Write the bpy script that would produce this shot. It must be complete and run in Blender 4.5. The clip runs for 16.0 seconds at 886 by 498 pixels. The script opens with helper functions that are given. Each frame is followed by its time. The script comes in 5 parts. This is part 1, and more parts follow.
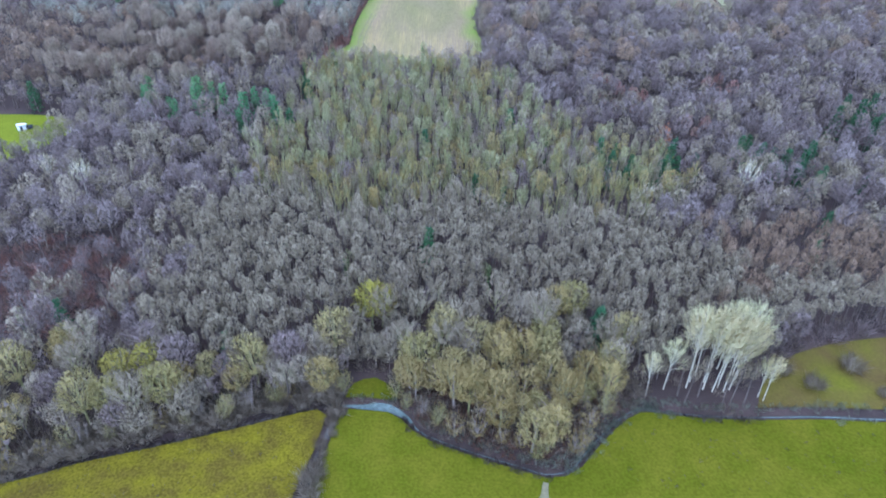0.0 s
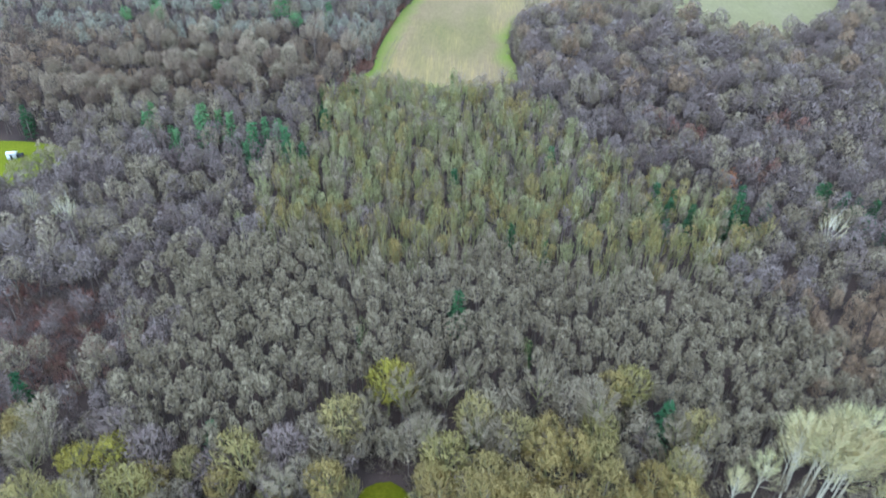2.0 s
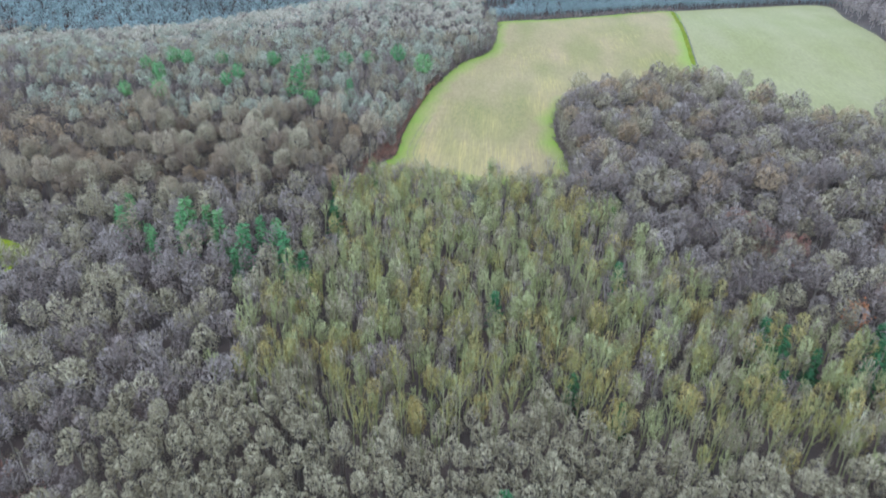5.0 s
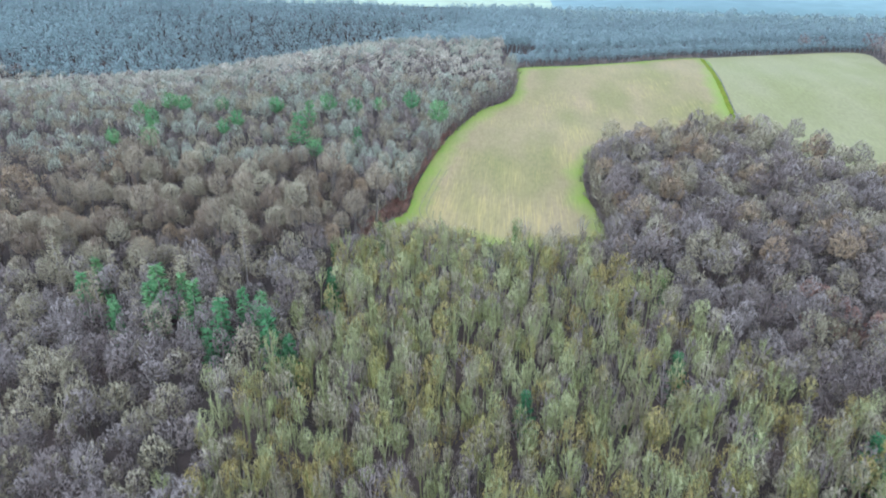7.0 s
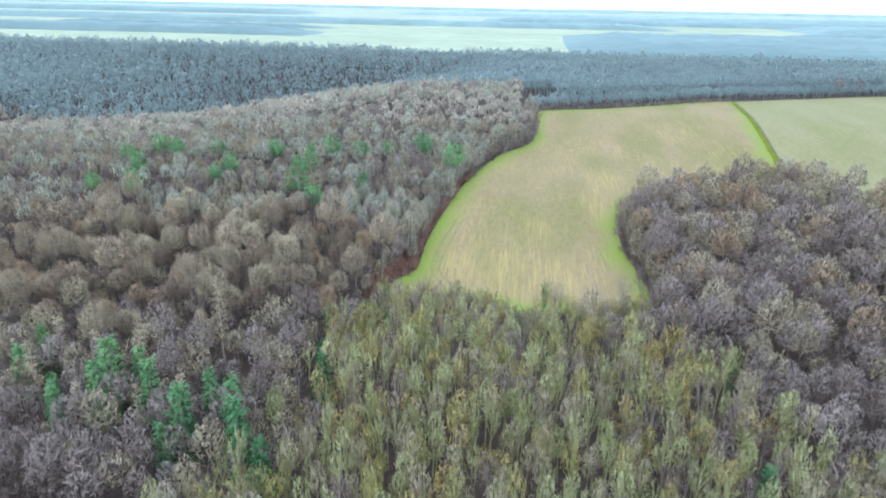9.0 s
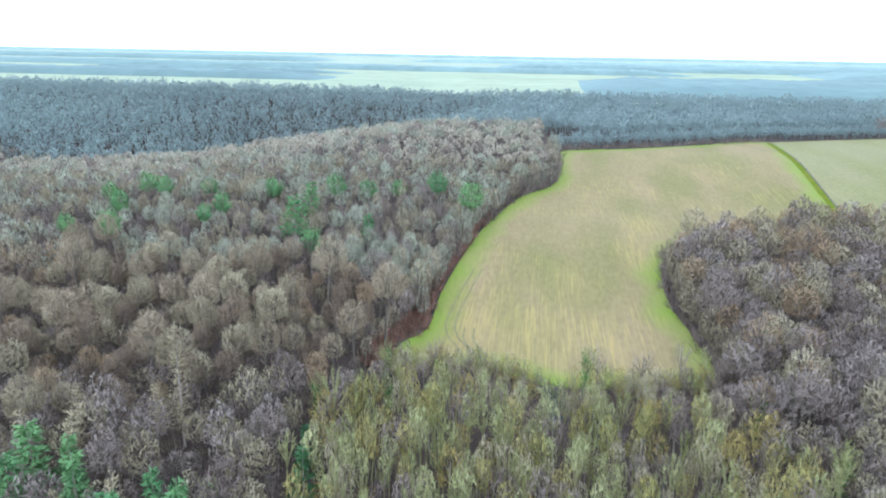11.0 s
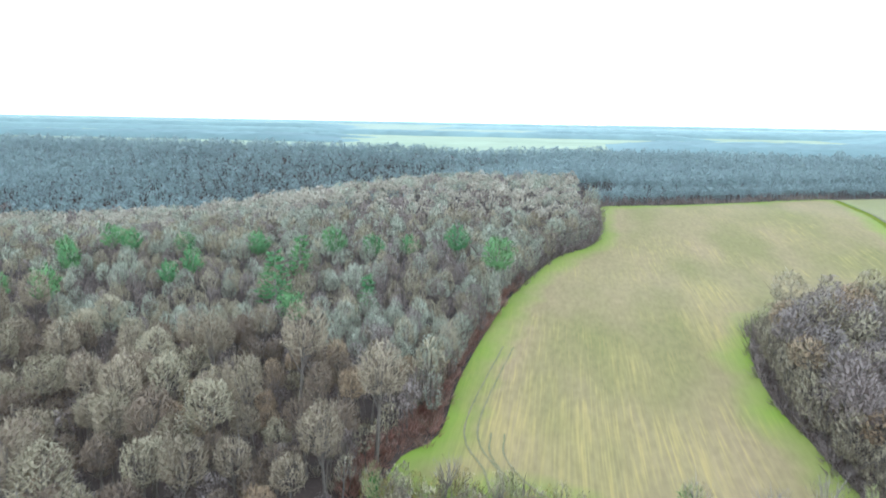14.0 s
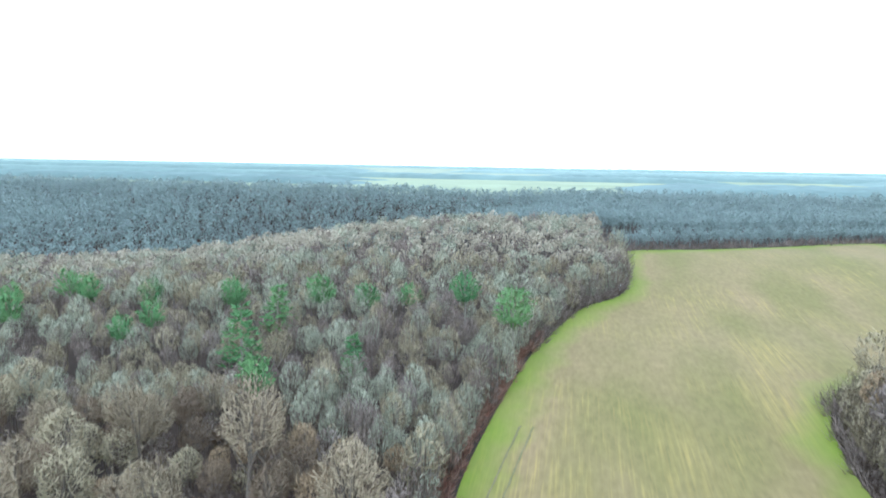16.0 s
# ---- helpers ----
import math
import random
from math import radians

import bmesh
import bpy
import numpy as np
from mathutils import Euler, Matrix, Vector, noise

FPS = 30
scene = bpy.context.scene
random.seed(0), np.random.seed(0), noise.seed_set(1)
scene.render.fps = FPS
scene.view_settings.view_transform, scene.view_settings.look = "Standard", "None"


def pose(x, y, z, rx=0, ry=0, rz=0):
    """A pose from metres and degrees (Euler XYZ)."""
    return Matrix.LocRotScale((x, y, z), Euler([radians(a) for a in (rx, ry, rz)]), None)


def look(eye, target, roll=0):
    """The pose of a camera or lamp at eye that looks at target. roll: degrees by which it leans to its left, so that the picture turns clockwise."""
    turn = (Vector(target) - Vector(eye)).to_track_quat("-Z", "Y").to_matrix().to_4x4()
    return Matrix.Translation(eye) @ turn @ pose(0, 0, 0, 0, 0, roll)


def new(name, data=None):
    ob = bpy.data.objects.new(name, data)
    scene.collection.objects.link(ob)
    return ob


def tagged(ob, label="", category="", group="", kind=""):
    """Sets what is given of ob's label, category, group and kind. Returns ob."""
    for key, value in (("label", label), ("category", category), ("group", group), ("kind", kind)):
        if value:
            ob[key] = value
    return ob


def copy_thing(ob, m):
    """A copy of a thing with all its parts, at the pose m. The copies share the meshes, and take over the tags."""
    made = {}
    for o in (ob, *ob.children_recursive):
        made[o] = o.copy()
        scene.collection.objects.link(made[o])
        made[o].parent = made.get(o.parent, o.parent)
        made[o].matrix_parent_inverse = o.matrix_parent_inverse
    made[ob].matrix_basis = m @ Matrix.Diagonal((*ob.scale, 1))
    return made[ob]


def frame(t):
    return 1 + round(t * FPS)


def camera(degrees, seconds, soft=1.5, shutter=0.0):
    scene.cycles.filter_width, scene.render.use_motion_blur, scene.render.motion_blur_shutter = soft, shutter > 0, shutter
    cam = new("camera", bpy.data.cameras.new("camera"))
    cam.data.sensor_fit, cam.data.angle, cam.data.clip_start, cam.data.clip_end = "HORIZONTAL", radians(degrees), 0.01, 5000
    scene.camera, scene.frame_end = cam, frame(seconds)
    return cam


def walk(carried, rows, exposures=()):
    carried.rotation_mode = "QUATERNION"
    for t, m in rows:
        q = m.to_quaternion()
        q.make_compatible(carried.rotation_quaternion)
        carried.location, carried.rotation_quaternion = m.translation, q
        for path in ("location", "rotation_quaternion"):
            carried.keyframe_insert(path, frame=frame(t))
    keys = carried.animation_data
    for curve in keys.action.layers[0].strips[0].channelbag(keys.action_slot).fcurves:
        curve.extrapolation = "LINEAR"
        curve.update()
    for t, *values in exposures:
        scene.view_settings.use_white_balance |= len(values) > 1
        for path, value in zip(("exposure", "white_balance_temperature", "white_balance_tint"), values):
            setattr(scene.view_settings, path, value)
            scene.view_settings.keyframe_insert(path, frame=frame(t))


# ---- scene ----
from mathutils.geometry import delaunay_2d_cdt

cam = camera(66.8, 16.0, soft=1.85, shutter=0.5)
METRES, EYE, TILT, LEAN, TURN = 200.0, 100.0, -35.25, -1.0, 0.0
ROWS = [
    (0.0, 0.0, 0.0, 0.0, -0.0, -0.0, -0.0),
    (0.5, -0.0032, 0.0278, 0.0106, 0.46, 0.09, -0.37),
    (1.0, -0.0064, 0.0567, 0.0223, 0.92, 0.19, -0.72),
    (1.5, -0.0094, 0.0868, 0.0351, 1.32, 0.51, -1.06),
    (2.0, -0.0126, 0.1171, 0.0481, 1.67, 1.48, -1.35),
    (2.5, -0.0159, 0.1479, 0.0613, 1.99, 2.41, -1.64),
    (3.0, -0.0196, 0.1789, 0.0739, 2.28, 3.38, -1.88),
    (3.5, -0.0234, 0.21, 0.0868, 2.59, 4.37, -2.1),
    (4.0, -0.0269, 0.2413, 0.1, 2.95, 5.34, -2.32),
    (6.5, -0.0434, 0.391, 0.1613, 4.4, 10.19, -3.24),
    (7.0, -0.0468, 0.4199, 0.1725, 4.66, 11.15, -3.4),
    (7.5, -0.0508, 0.4487, 0.1831, 4.86, 12.16, -3.58),
    (8.0, -0.0542, 0.4774, 0.1944, 5.11, 13.08, -3.72),
    (8.5, -0.0578, 0.5062, 0.2049, 5.38, 14.04, -3.87),
    (9.0, -0.062, 0.5348, 0.2159, 5.62, 14.98, -4.04),
    (11.5, -0.0833, 0.6732, 0.2666, 6.88, 19.67, -4.83),
    (12.0, -0.0872, 0.7006, 0.2764, 7.17, 20.62, -5.02),
    (12.5, -0.0911, 0.7281, 0.2867, 7.45, 21.52, -5.25),
    (13.0, -0.0947, 0.7562, 0.2974, 7.7, 22.42, -5.47),
    (13.5, -0.0978, 0.7849, 0.3083, 7.96, 23.3, -5.68),
    (14.0, -0.1008, 0.8145, 0.3196, 8.25, 24.21, -5.83),
    (14.5, -0.1041, 0.8443, 0.3321, 8.53, 25.06, -5.95),
    (15.0, -0.1073, 0.8729, 0.3454, 8.8, 26.01, -6.13),
    (15.5, -0.1104, 0.8974, 0.3609, 9.03, 26.94, -6.3),
    (16.0, -0.1131, 0.9181, 0.3757, 9.21, 27.81, -6.5),
]
EXPOSURES = [(0.0, 0.45, 4340, 14), (1.5, 0.42, 4560, 6), (3.0, 0.4, 4850, -2), (7.0, 0.46, 4820, 1), (9.0, 0.46, 5020, 1), (12.5, 0.44, 5050, -3), (16.0, 0.4, 5060, -5)]
walk(cam, [(t, pose(0, 0, EYE, TILT, LEAN, TURN) @ pose(METRES * x, METRES * y, METRES * z, 90 + pitch, roll, yaw)) for t, x, y, z, yaw, pitch, roll in ROWS], EXPOSURES)

# ---- light: bright overcast sky, very soft sun from behind and to the left ----
SUN_EL, SUN_AZ = 52.0, 215.0
world = bpy.data.worlds.new("overcast_sky")
scene.world = world
world.use_nodes = True
wn = world.node_tree
wn.nodes.clear()
sky = wn.nodes.new("ShaderNodeTexSky")
sky.sky_type = "NISHITA"
sky.sun_disc = False
sky.sun_elevation, sky.sun_rotation = radians(SUN_EL), radians(SUN_AZ)
sky.dust_density, sky.air_density = 1.0, 1.0
grey = wn.nodes.new("ShaderNodeHueSaturation")
grey.inputs["Saturation"].default_value = 0.3
cloud = wn.nodes.new("ShaderNodeMix")
cloud.data_type = "RGBA"
cloud.inputs[0].default_value = 0.8
cloud.inputs[7].default_value = (15.0, 15.4, 16.0, 1)
back = wn.nodes.new("ShaderNodeBackground")
back.inputs["Strength"].default_value = 0.15
wout = wn.nodes.new("ShaderNodeOutputWorld")
wn.links.new(sky.outputs["Color"], grey.inputs["Color"])
wn.links.new(grey.outputs["Color"], cloud.inputs[6])
wn.links.new(cloud.outputs[2], back.inputs["Color"])
wn.links.new(back.outputs["Background"], wout.inputs["Surface"])
sun = new("sun", bpy.data.lights.new("sun", "SUN"))
sun.data.energy, sun.data.angle, sun.data.color = 1.0, radians(25), (1.0, 0.96, 0.9)
_az, _el = radians(SUN_AZ), radians(SUN_EL)
sun_from = Vector((math.sin(_az) * math.cos(_el), math.cos(_az) * math.cos(_el), math.sin(_el)))
sun.matrix_world = look((0, 0, 200), Vector((0, 0, 200)) - sun_from)


# ---- materials ----
def material(name, c1, c2, rough=0.9, patch=14.0, grain=0.5, stretch=(1, 1, 1), bump=0.0, contrast=0.16, tint=0.6, spec=0.2, thin=0.0):
    """Two colours mixed by the tint of each plant and by patches of ground, with a fine grain on top."""
    m = bpy.data.materials.new(name)
    m.use_nodes = True
    t = m.node_tree
    n, l = t.nodes, t.links
    bsdf = n["Principled BSDF"]
    bsdf.inputs["Roughness"].default_value = rough
    bsdf.inputs["Specular IOR Level"].default_value = spec
    geo = n.new("ShaderNodeNewGeometry")
    mapping = n.new("ShaderNodeMapping")
    mapping.inputs["Scale"].default_value = stretch
    l.new(geo.outputs["Position"], mapping.inputs["Vector"])
    big = n.new("ShaderNodeTexNoise")
    big.inputs["Scale"].default_value, big.inputs["Detail"].default_value = 1.0 / patch, 5.0
    l.new(mapping.outputs["Vector"], big.inputs["Vector"])
    fine = n.new("ShaderNodeTexNoise")
    fine.inputs["Scale"].default_value, fine.inputs["Detail"].default_value = 1.0 / grain, 3.0
    l.new(mapping.outputs["Vector"], fine.inputs["Vector"])
    steep = n.new("ShaderNodeMapRange")
    steep.inputs["From Min"].default_value, steep.inputs["From Max"].default_value = 0.32, 0.68
    l.new(big.outputs["Fac"], steep.inputs["Value"])
    fac = steep.outputs["Result"]
    if tint:
        att = n.new("ShaderNodeAttribute")
        att.attribute_name = "tint"
        info = n.new("ShaderNodeObjectInfo")
        add = n.new("ShaderNodeMath")
        add.operation = "ADD"
        l.new(att.outputs["Fac"], add.inputs[0])
        l.new(info.outputs["Random"], add.inputs[1])
        fract = n.new("ShaderNodeMath")
        fract.operation = "FRACT"
        l.new(add.outputs[0], fract.inputs[0])
        both = n.new("ShaderNodeMix")
        both.inputs["Factor"].default_value = tint
        l.new(fac, both.inputs[2])
        l.new(fract.outputs[0], both.inputs[3])
        fac = both.outputs[0]
    mix = n.new("ShaderNodeMix")
    mix.data_type = "RGBA"
    mix.inputs[6].default_value, mix.inputs[7].default_value = (*c1, 1), (*c2, 1)
    l.new(fac, mix.inputs[0])
    vary = n.new("ShaderNodeMapRange")
    vary.inputs["From Min"].default_value, vary.inputs["From Max"].default_value = 0.3, 0.7
    vary.inputs["To Min"].default_value, vary.inputs["To Max"].default_value = 1 - contrast, 1 + contrast
    l.new(fine.outputs["Fac"], vary.inputs["Value"])
    mul = n.new("ShaderNodeVectorMath")
    mul.operation = "SCALE"
    l.new(mix.outputs[2], mul.inputs[0])
    l.new(vary.outputs["Result"], mul.inputs["Scale"])
    l.new(mul.outputs["Vector"], bsdf.inputs["Base Color"])
    if thin:
        trans = n.new("ShaderNodeBsdfTranslucent")
        l.new(mul.outputs["Vector"], trans.inputs["Color"])
        share = n.new("ShaderNodeMixShader")
        share.inputs["Fac"].default_value = thin
        l.new(bsdf.outputs["BSDF"], share.inputs[1])
        l.new(trans.outputs["BSDF"], share.inputs[2])
        l.new(share.outputs["Shader"], n["Material Output"].inputs["Surface"])
    if bump:
        b = n.new("ShaderNodeBump")
        b.inputs["Strength"].default_value, b.inputs["Distance"].default_value = 1.0, bump
        l.new(fine.outputs["Fac"], b.inputs["Height"])
        l.new(b.outputs["Normal"], bsdf.inputs["Normal"])
    return m


def crop_material(name, green, tan, straw, patches=()):
    """Thin crop over pale soil: long drilled stripes, straw-coloured streaks and broad blotches."""
    m = material(name, green, tan, patch=16, grain=0.8, stretch=(1, 0.3, 1), tint=0, contrast=0.12, bump=0.04)
    t = m.node_tree
    n, l = t.nodes, t.links
    bsdf = n["Principled BSDF"]
    old = bsdf.inputs["Base Color"].links[0].from_socket
    geo = n["Geometry"]
    mapping = n.new("ShaderNodeMapping")
    mapping.inputs["Rotation"].default_value = (0, 0, radians(-7))
    mapping.inputs["Scale"].default_value = (2.8, 0.055, 1)
    l.new(geo.outputs["Position"], mapping.inputs["Vector"])
    streak = n.new("ShaderNodeTexNoise")
    streak.inputs["Scale"].default_value, streak.inputs["Detail"].default_value = 1.0, 4.0
    l.new(mapping.outputs["Vector"], streak.inputs["Vector"])
    blot = n.new("ShaderNodeTexNoise")
    blot.inputs["Scale"].default_value, blot.inputs["Detail"].default_value = 0.045, 2.0
    l.new(geo.outputs["Position"], blot.inputs["Vector"])
    a = n.new("ShaderNodeMapRange")
    a.inputs["From Min"].default_value, a.inputs["From Max"].default_value = 0.50, 0.90
    l.new(streak.outputs["Fac"], a.inputs["Value"])
    b = n.new("ShaderNodeMapRange")
    b.inputs["From Min"].default_value, b.inputs["From Max"].default_value = 0.42, 0.62
    l.new(blot.outputs["Fac"], b.inputs["Value"])
    both = n.new("ShaderNodeMath")
    both.operation = "MULTIPLY"
    l.new(a.outputs["Result"], both.inputs[0])
    l.new(b.outputs["Result"], both.inputs[1])
    mix = n.new("ShaderNodeMix")
    mix.data_type = "RGBA"
    l.new(both.outputs[0], mix.inputs[0])
    l.new(old, mix.inputs[6])
    mix.inputs[7].default_value = (*straw, 1)
    last = mix.outputs[2]
    for cx, cy, rx, ry, most in patches:
        shift = n.new("ShaderNodeMapping")
        shift.inputs["Location"].default_value = (-cx / rx, -cy / ry, 0)
        shift.inputs["Scale"].default_value = (1 / rx, 1 / ry, 0)
        l.new(geo.outputs["Position"], shift.inputs["Vector"])
        far_off = n.new("ShaderNodeVectorMath")
        far_off.operation = "LENGTH"
        l.new(shift.outputs["Vector"], far_off.inputs[0])
        fade = n.new("ShaderNodeMapRange")
        fade.inputs["From Min"].default_value, fade.inputs["From Max"].default_value = 1.0, 0.2
        fade.inputs["To Max"].default_value = most
        l.new(far_off.outputs["Value"], fade.inputs["Value"])
        lines = n.new("ShaderNodeMapRange")
        lines.inputs["From Min"].default_value, lines.inputs["From Max"].default_value = 0.38, 0.8
        l.new(streak.outputs["Fac"], lines.inputs["Value"])
        worn = n.new("ShaderNodeMath")
        worn.operation = "MULTIPLY"
        l.new(fade.outputs["Result"], worn.inputs[0])
        l.new(lines.outputs["Result"], worn.inputs[1])
        pale = n.new("ShaderNodeMix")
        pale.data_type = "RGBA"
        l.new(worn.outputs[0], pale.inputs[0])
        l.new(last, pale.inputs[6])
        pale.inputs[7].default_value = (*straw, 1)
        last = pale.outputs[2]
    edge = n.new("ShaderNodeAttribute")
    edge.attribute_name = "edge"
    ragged = n.new("ShaderNodeTexNoise")
    ragged.inputs["Scale"].default_value, ragged.inputs["Detail"].default_value = 0.09, 6.0
    l.new(geo.outputs["Position"], ragged.inputs["Vector"])
    push = n.new("ShaderNodeMath")
    push.operation = "MULTIPLY_ADD"
    push.inputs[1].default_value = -10.0
    l.new(ragged.outputs["Fac"], push.inputs[0])
    l.new(edge.outputs["Fac"], push.inputs[2])
    grass = n.new("ShaderNodeMapRange")
    grass.inputs["From Min"].default_value, grass.inputs["From Max"].default_value = -5.6, 2.2
    grass.inputs["To Min"].default_value, grass.inputs["To Max"].default_value = 0.82, 0.0
    l.new(push.outputs[0], grass.inputs["Value"])
    lush = n.new("ShaderNodeMix")
    lush.data_type = "RGBA"
    l.new(grass.outputs["Result"], lush.inputs[0])
    l.new(last, lush.inputs[6])
    lush.inputs[7].default_value = (0.135, 0.19, 0.012, 1)
    l.new(lush.outputs[2], bsdf.inputs["Base Color"])
    return m


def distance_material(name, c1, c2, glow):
    """Far country, its kilometres of mist painted in as a faint glow over a plain surface."""
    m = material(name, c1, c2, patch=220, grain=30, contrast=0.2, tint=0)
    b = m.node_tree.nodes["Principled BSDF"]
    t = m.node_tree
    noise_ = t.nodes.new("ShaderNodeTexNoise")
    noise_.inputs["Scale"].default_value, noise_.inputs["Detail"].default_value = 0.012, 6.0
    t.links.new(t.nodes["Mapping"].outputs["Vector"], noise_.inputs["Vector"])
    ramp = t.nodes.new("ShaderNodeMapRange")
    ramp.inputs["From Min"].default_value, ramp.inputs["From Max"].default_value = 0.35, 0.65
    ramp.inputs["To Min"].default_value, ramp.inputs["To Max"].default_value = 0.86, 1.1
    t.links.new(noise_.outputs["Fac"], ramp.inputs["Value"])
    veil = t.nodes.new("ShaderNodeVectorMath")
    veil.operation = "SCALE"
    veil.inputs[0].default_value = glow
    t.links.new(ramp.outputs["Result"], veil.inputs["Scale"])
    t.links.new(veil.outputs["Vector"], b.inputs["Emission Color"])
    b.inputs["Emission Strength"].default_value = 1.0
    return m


M_FLOOR = material("leaf_litter", (0.033, 0.023, 0.019), (0.064, 0.042, 0.033), patch=9, grain=0.4, bump=0.06, tint=0)
M_MEADOW = material("meadow_grass", (0.067, 0.071, 0.002), (0.094, 0.087, 0.005), patch=6, grain=0.45, bump=0.07, tint=0, contrast=0.2, spec=0.02)
M_ROUGH = material("rough_pasture", (0.122, 0.1, 0.005), (0.072, 0.051, 0.009), patch=4, grain=0.4, bump=0.1, tint=0, contrast=0.34, spec=0.02)
M_EAST = material("damp_meadow", (0.106, 0.097, 0.009), (0.09, 0.061, 0.019), patch=9, grain=0.5, bump=0.15, tint=0, spec=0.02)
M_HOUSE = material("hollow_meadow", (0.146, 0.155, 0.009), (0.116, 0.127, 0.009), patch=10, grain=0.6, bump=0.08, tint=0, spec=0.02)
PATCHES = [(-27, 259, 9, 24, 1.0), (-14, 256, 9, 20, 0.7), (12, 302, 8, 20, 0.75), (16, 330, 9, 18, 0.8), (-6, 285, 6, 18, 0.5), (-2, 258, 9, 16, 0.45)]
M_FIELD = crop_material("young_crop", (0.145, 0.121, 0.043), (0.208, 0.146, 0.077), (0.315, 0.23, 0.074), patches=PATCHES)
M_FIELD2 = crop_material("stubble_crop", (0.155, 0.138, 0.054), (0.183, 0.156, 0.076), (0.253, 0.225, 0.096))
M_MARGIN = material("field_margin_grass", (0.09, 0.112, 0.008), (0.127, 0.123, 0.018), patch=4, grain=0.5, bump=0.08, tint=0, contrast=0.2, spec=0.02)
M_WATER = material("pale_stream_water", (0.072, 0.09, 0.077), (0.135, 0.157, 0.139), rough=0.5, patch=4, grain=0.6, tint=0, contrast=0.3, spec=0.1)
M_MUD = material("stream_bank_mud", (0.05, 0.042, 0.034), (0.12, 0.10, 0.08), patch=2, grain=0.3, bump=0.1, tint=0)
M_REED = material("pale_reeds", (0.20, 0.22, 0.15), (0.28, 0.27, 0.19), patch=3, grain=0.3, tint=0.4, thin=0.3)
M_BRAMBLE = material("red_brown_bramble", (0.293, 0.122, 0.091), (0.354, 0.232, 0.171), patch=4, grain=0.3, tint=0.4, thin=0.3)
M_SHRUB = material("bare_shrub_twigs", (0.214, 0.167, 0.114), (0.308, 0.248, 0.174), patch=10, grain=0.28, contrast=0.26, thin=0.3)
M_BARK = material("grey_bark", (0.212, 0.171, 0.145), (0.359, 0.293, 0.255), grain=0.25)
M_GREY = material("grey_twigs", (0.24, 0.191, 0.12), (0.397, 0.329, 0.213), patch=20, grain=0.28, contrast=0.26, thin=0.3)
M_VIOLET = material("violet_brown_twigs", (0.174, 0.129, 0.114), (0.342, 0.275, 0.241), patch=22, grain=0.28, contrast=0.26, thin=0.3)
M_MOSSBARK = material("mossy_bark", (0.241, 0.23, 0.07), (0.33, 0.294, 0.175), patch=9, grain=0.25)
M_MOSS = material("mossy_twigs", (0.28, 0.242, 0.071), (0.421, 0.334, 0.142), patch=14, grain=0.28, contrast=0.26, thin=0.3)
M_GOLD = material("yellow_moss_twigs", (0.34, 0.3, 0.04), (0.46, 0.38, 0.08), patch=14, grain=0.28, contrast=0.26, thin=0.3)
M_OLIVE = material("olive_brown_twigs", (0.258, 0.187, 0.061), (0.468, 0.362, 0.135), patch=12, grain=0.28, contrast=0.26, thin=0.3)
M_GREENTWIG = material("lichen_green_twigs", (0.237, 0.235, 0.091), (0.467, 0.433, 0.221), patch=18, grain=0.28, contrast=0.26, thin=0.3)
M_RUSSET = material("russet_twigs", (0.322, 0.233, 0.084), (0.386, 0.311, 0.119), patch=6, grain=0.28, contrast=0.26, thin=0.3)
M_WHITE = material("white_poplar_bark", (0.552, 0.483, 0.345), (0.68, 0.621, 0.471), patch=5, grain=0.25, contrast=0.2)
M_PALETWIG = material("pale_poplar_twigs", (0.629, 0.507, 0.258), (0.68, 0.633, 0.34), patch=6, grain=0.28, contrast=0.26, thin=0.3)
M_TAN = material("withered_oak_leaves", (0.233, 0.178, 0.119), (0.392, 0.304, 0.209), patch=25, grain=0.28, contrast=0.26, thin=0.3)
M_LARCH = material("straw_larch_twigs", (0.366, 0.305, 0.183), (0.451, 0.354, 0.232), patch=9, grain=0.28, contrast=0.26, thin=0.3)
M_PINE = material("pine_needles", (0.112, 0.231, 0.1), (0.228, 0.343, 0.139), patch=4, grain=0.28, contrast=0.26, tint=0.5, thin=0.3)
M_SPRUCE = material("dark_spruce_needles", (0.049, 0.114, 0.05), (0.096, 0.175, 0.07), patch=4, grain=0.28, contrast=0.26, tint=0.5, thin=0.3)
M_IVY = material("ivy_leaves", (0.04, 0.10, 0.025), (0.09, 0.17, 0.04), patch=3, grain=0.28, contrast=0.26, tint=0.4, thin=0.3)
M_ORANGE = material("orange_beech_leaves", (0.42, 0.15, 0.06), (0.47, 0.22, 0.10), patch=3, grain=0.28, contrast=0.26, thin=0.3)
# Twig colour lightened and turned blue-grey to paint in the haze of distance.
M_FARTWIG = material("haze_tinted_far_twigs", (0.243, 0.277, 0.272), (0.332, 0.376, 0.36), patch=60, grain=0.28, contrast=0.26, thin=0.5)
M_PAINT = material("white_painted_boards", (0.78, 0.78, 0.76), (0.83, 0.83, 0.82), rough=0.5, patch=2, grain=0.2, tint=0, contrast=0.05)
M_TARP = material("black_hide_cloth", (0.03, 0.03, 0.035), (0.05, 0.05, 0.055), patch=1, grain=0.2, tint=0)
M_TRACK = material("worn_earth_track", (0.167, 0.136, 0.074), (0.124, 0.112, 0.05), patch=2, grain=0.3, tint=0, bump=0.05)
# Near-black colour standing in for the shade of the hollow gap.
M_GAPSHADE = material("dark_gap_shade", (0.02, 0.02, 0.02), (0.05, 0.048, 0.045), patch=1, grain=0.2, tint=0.5)
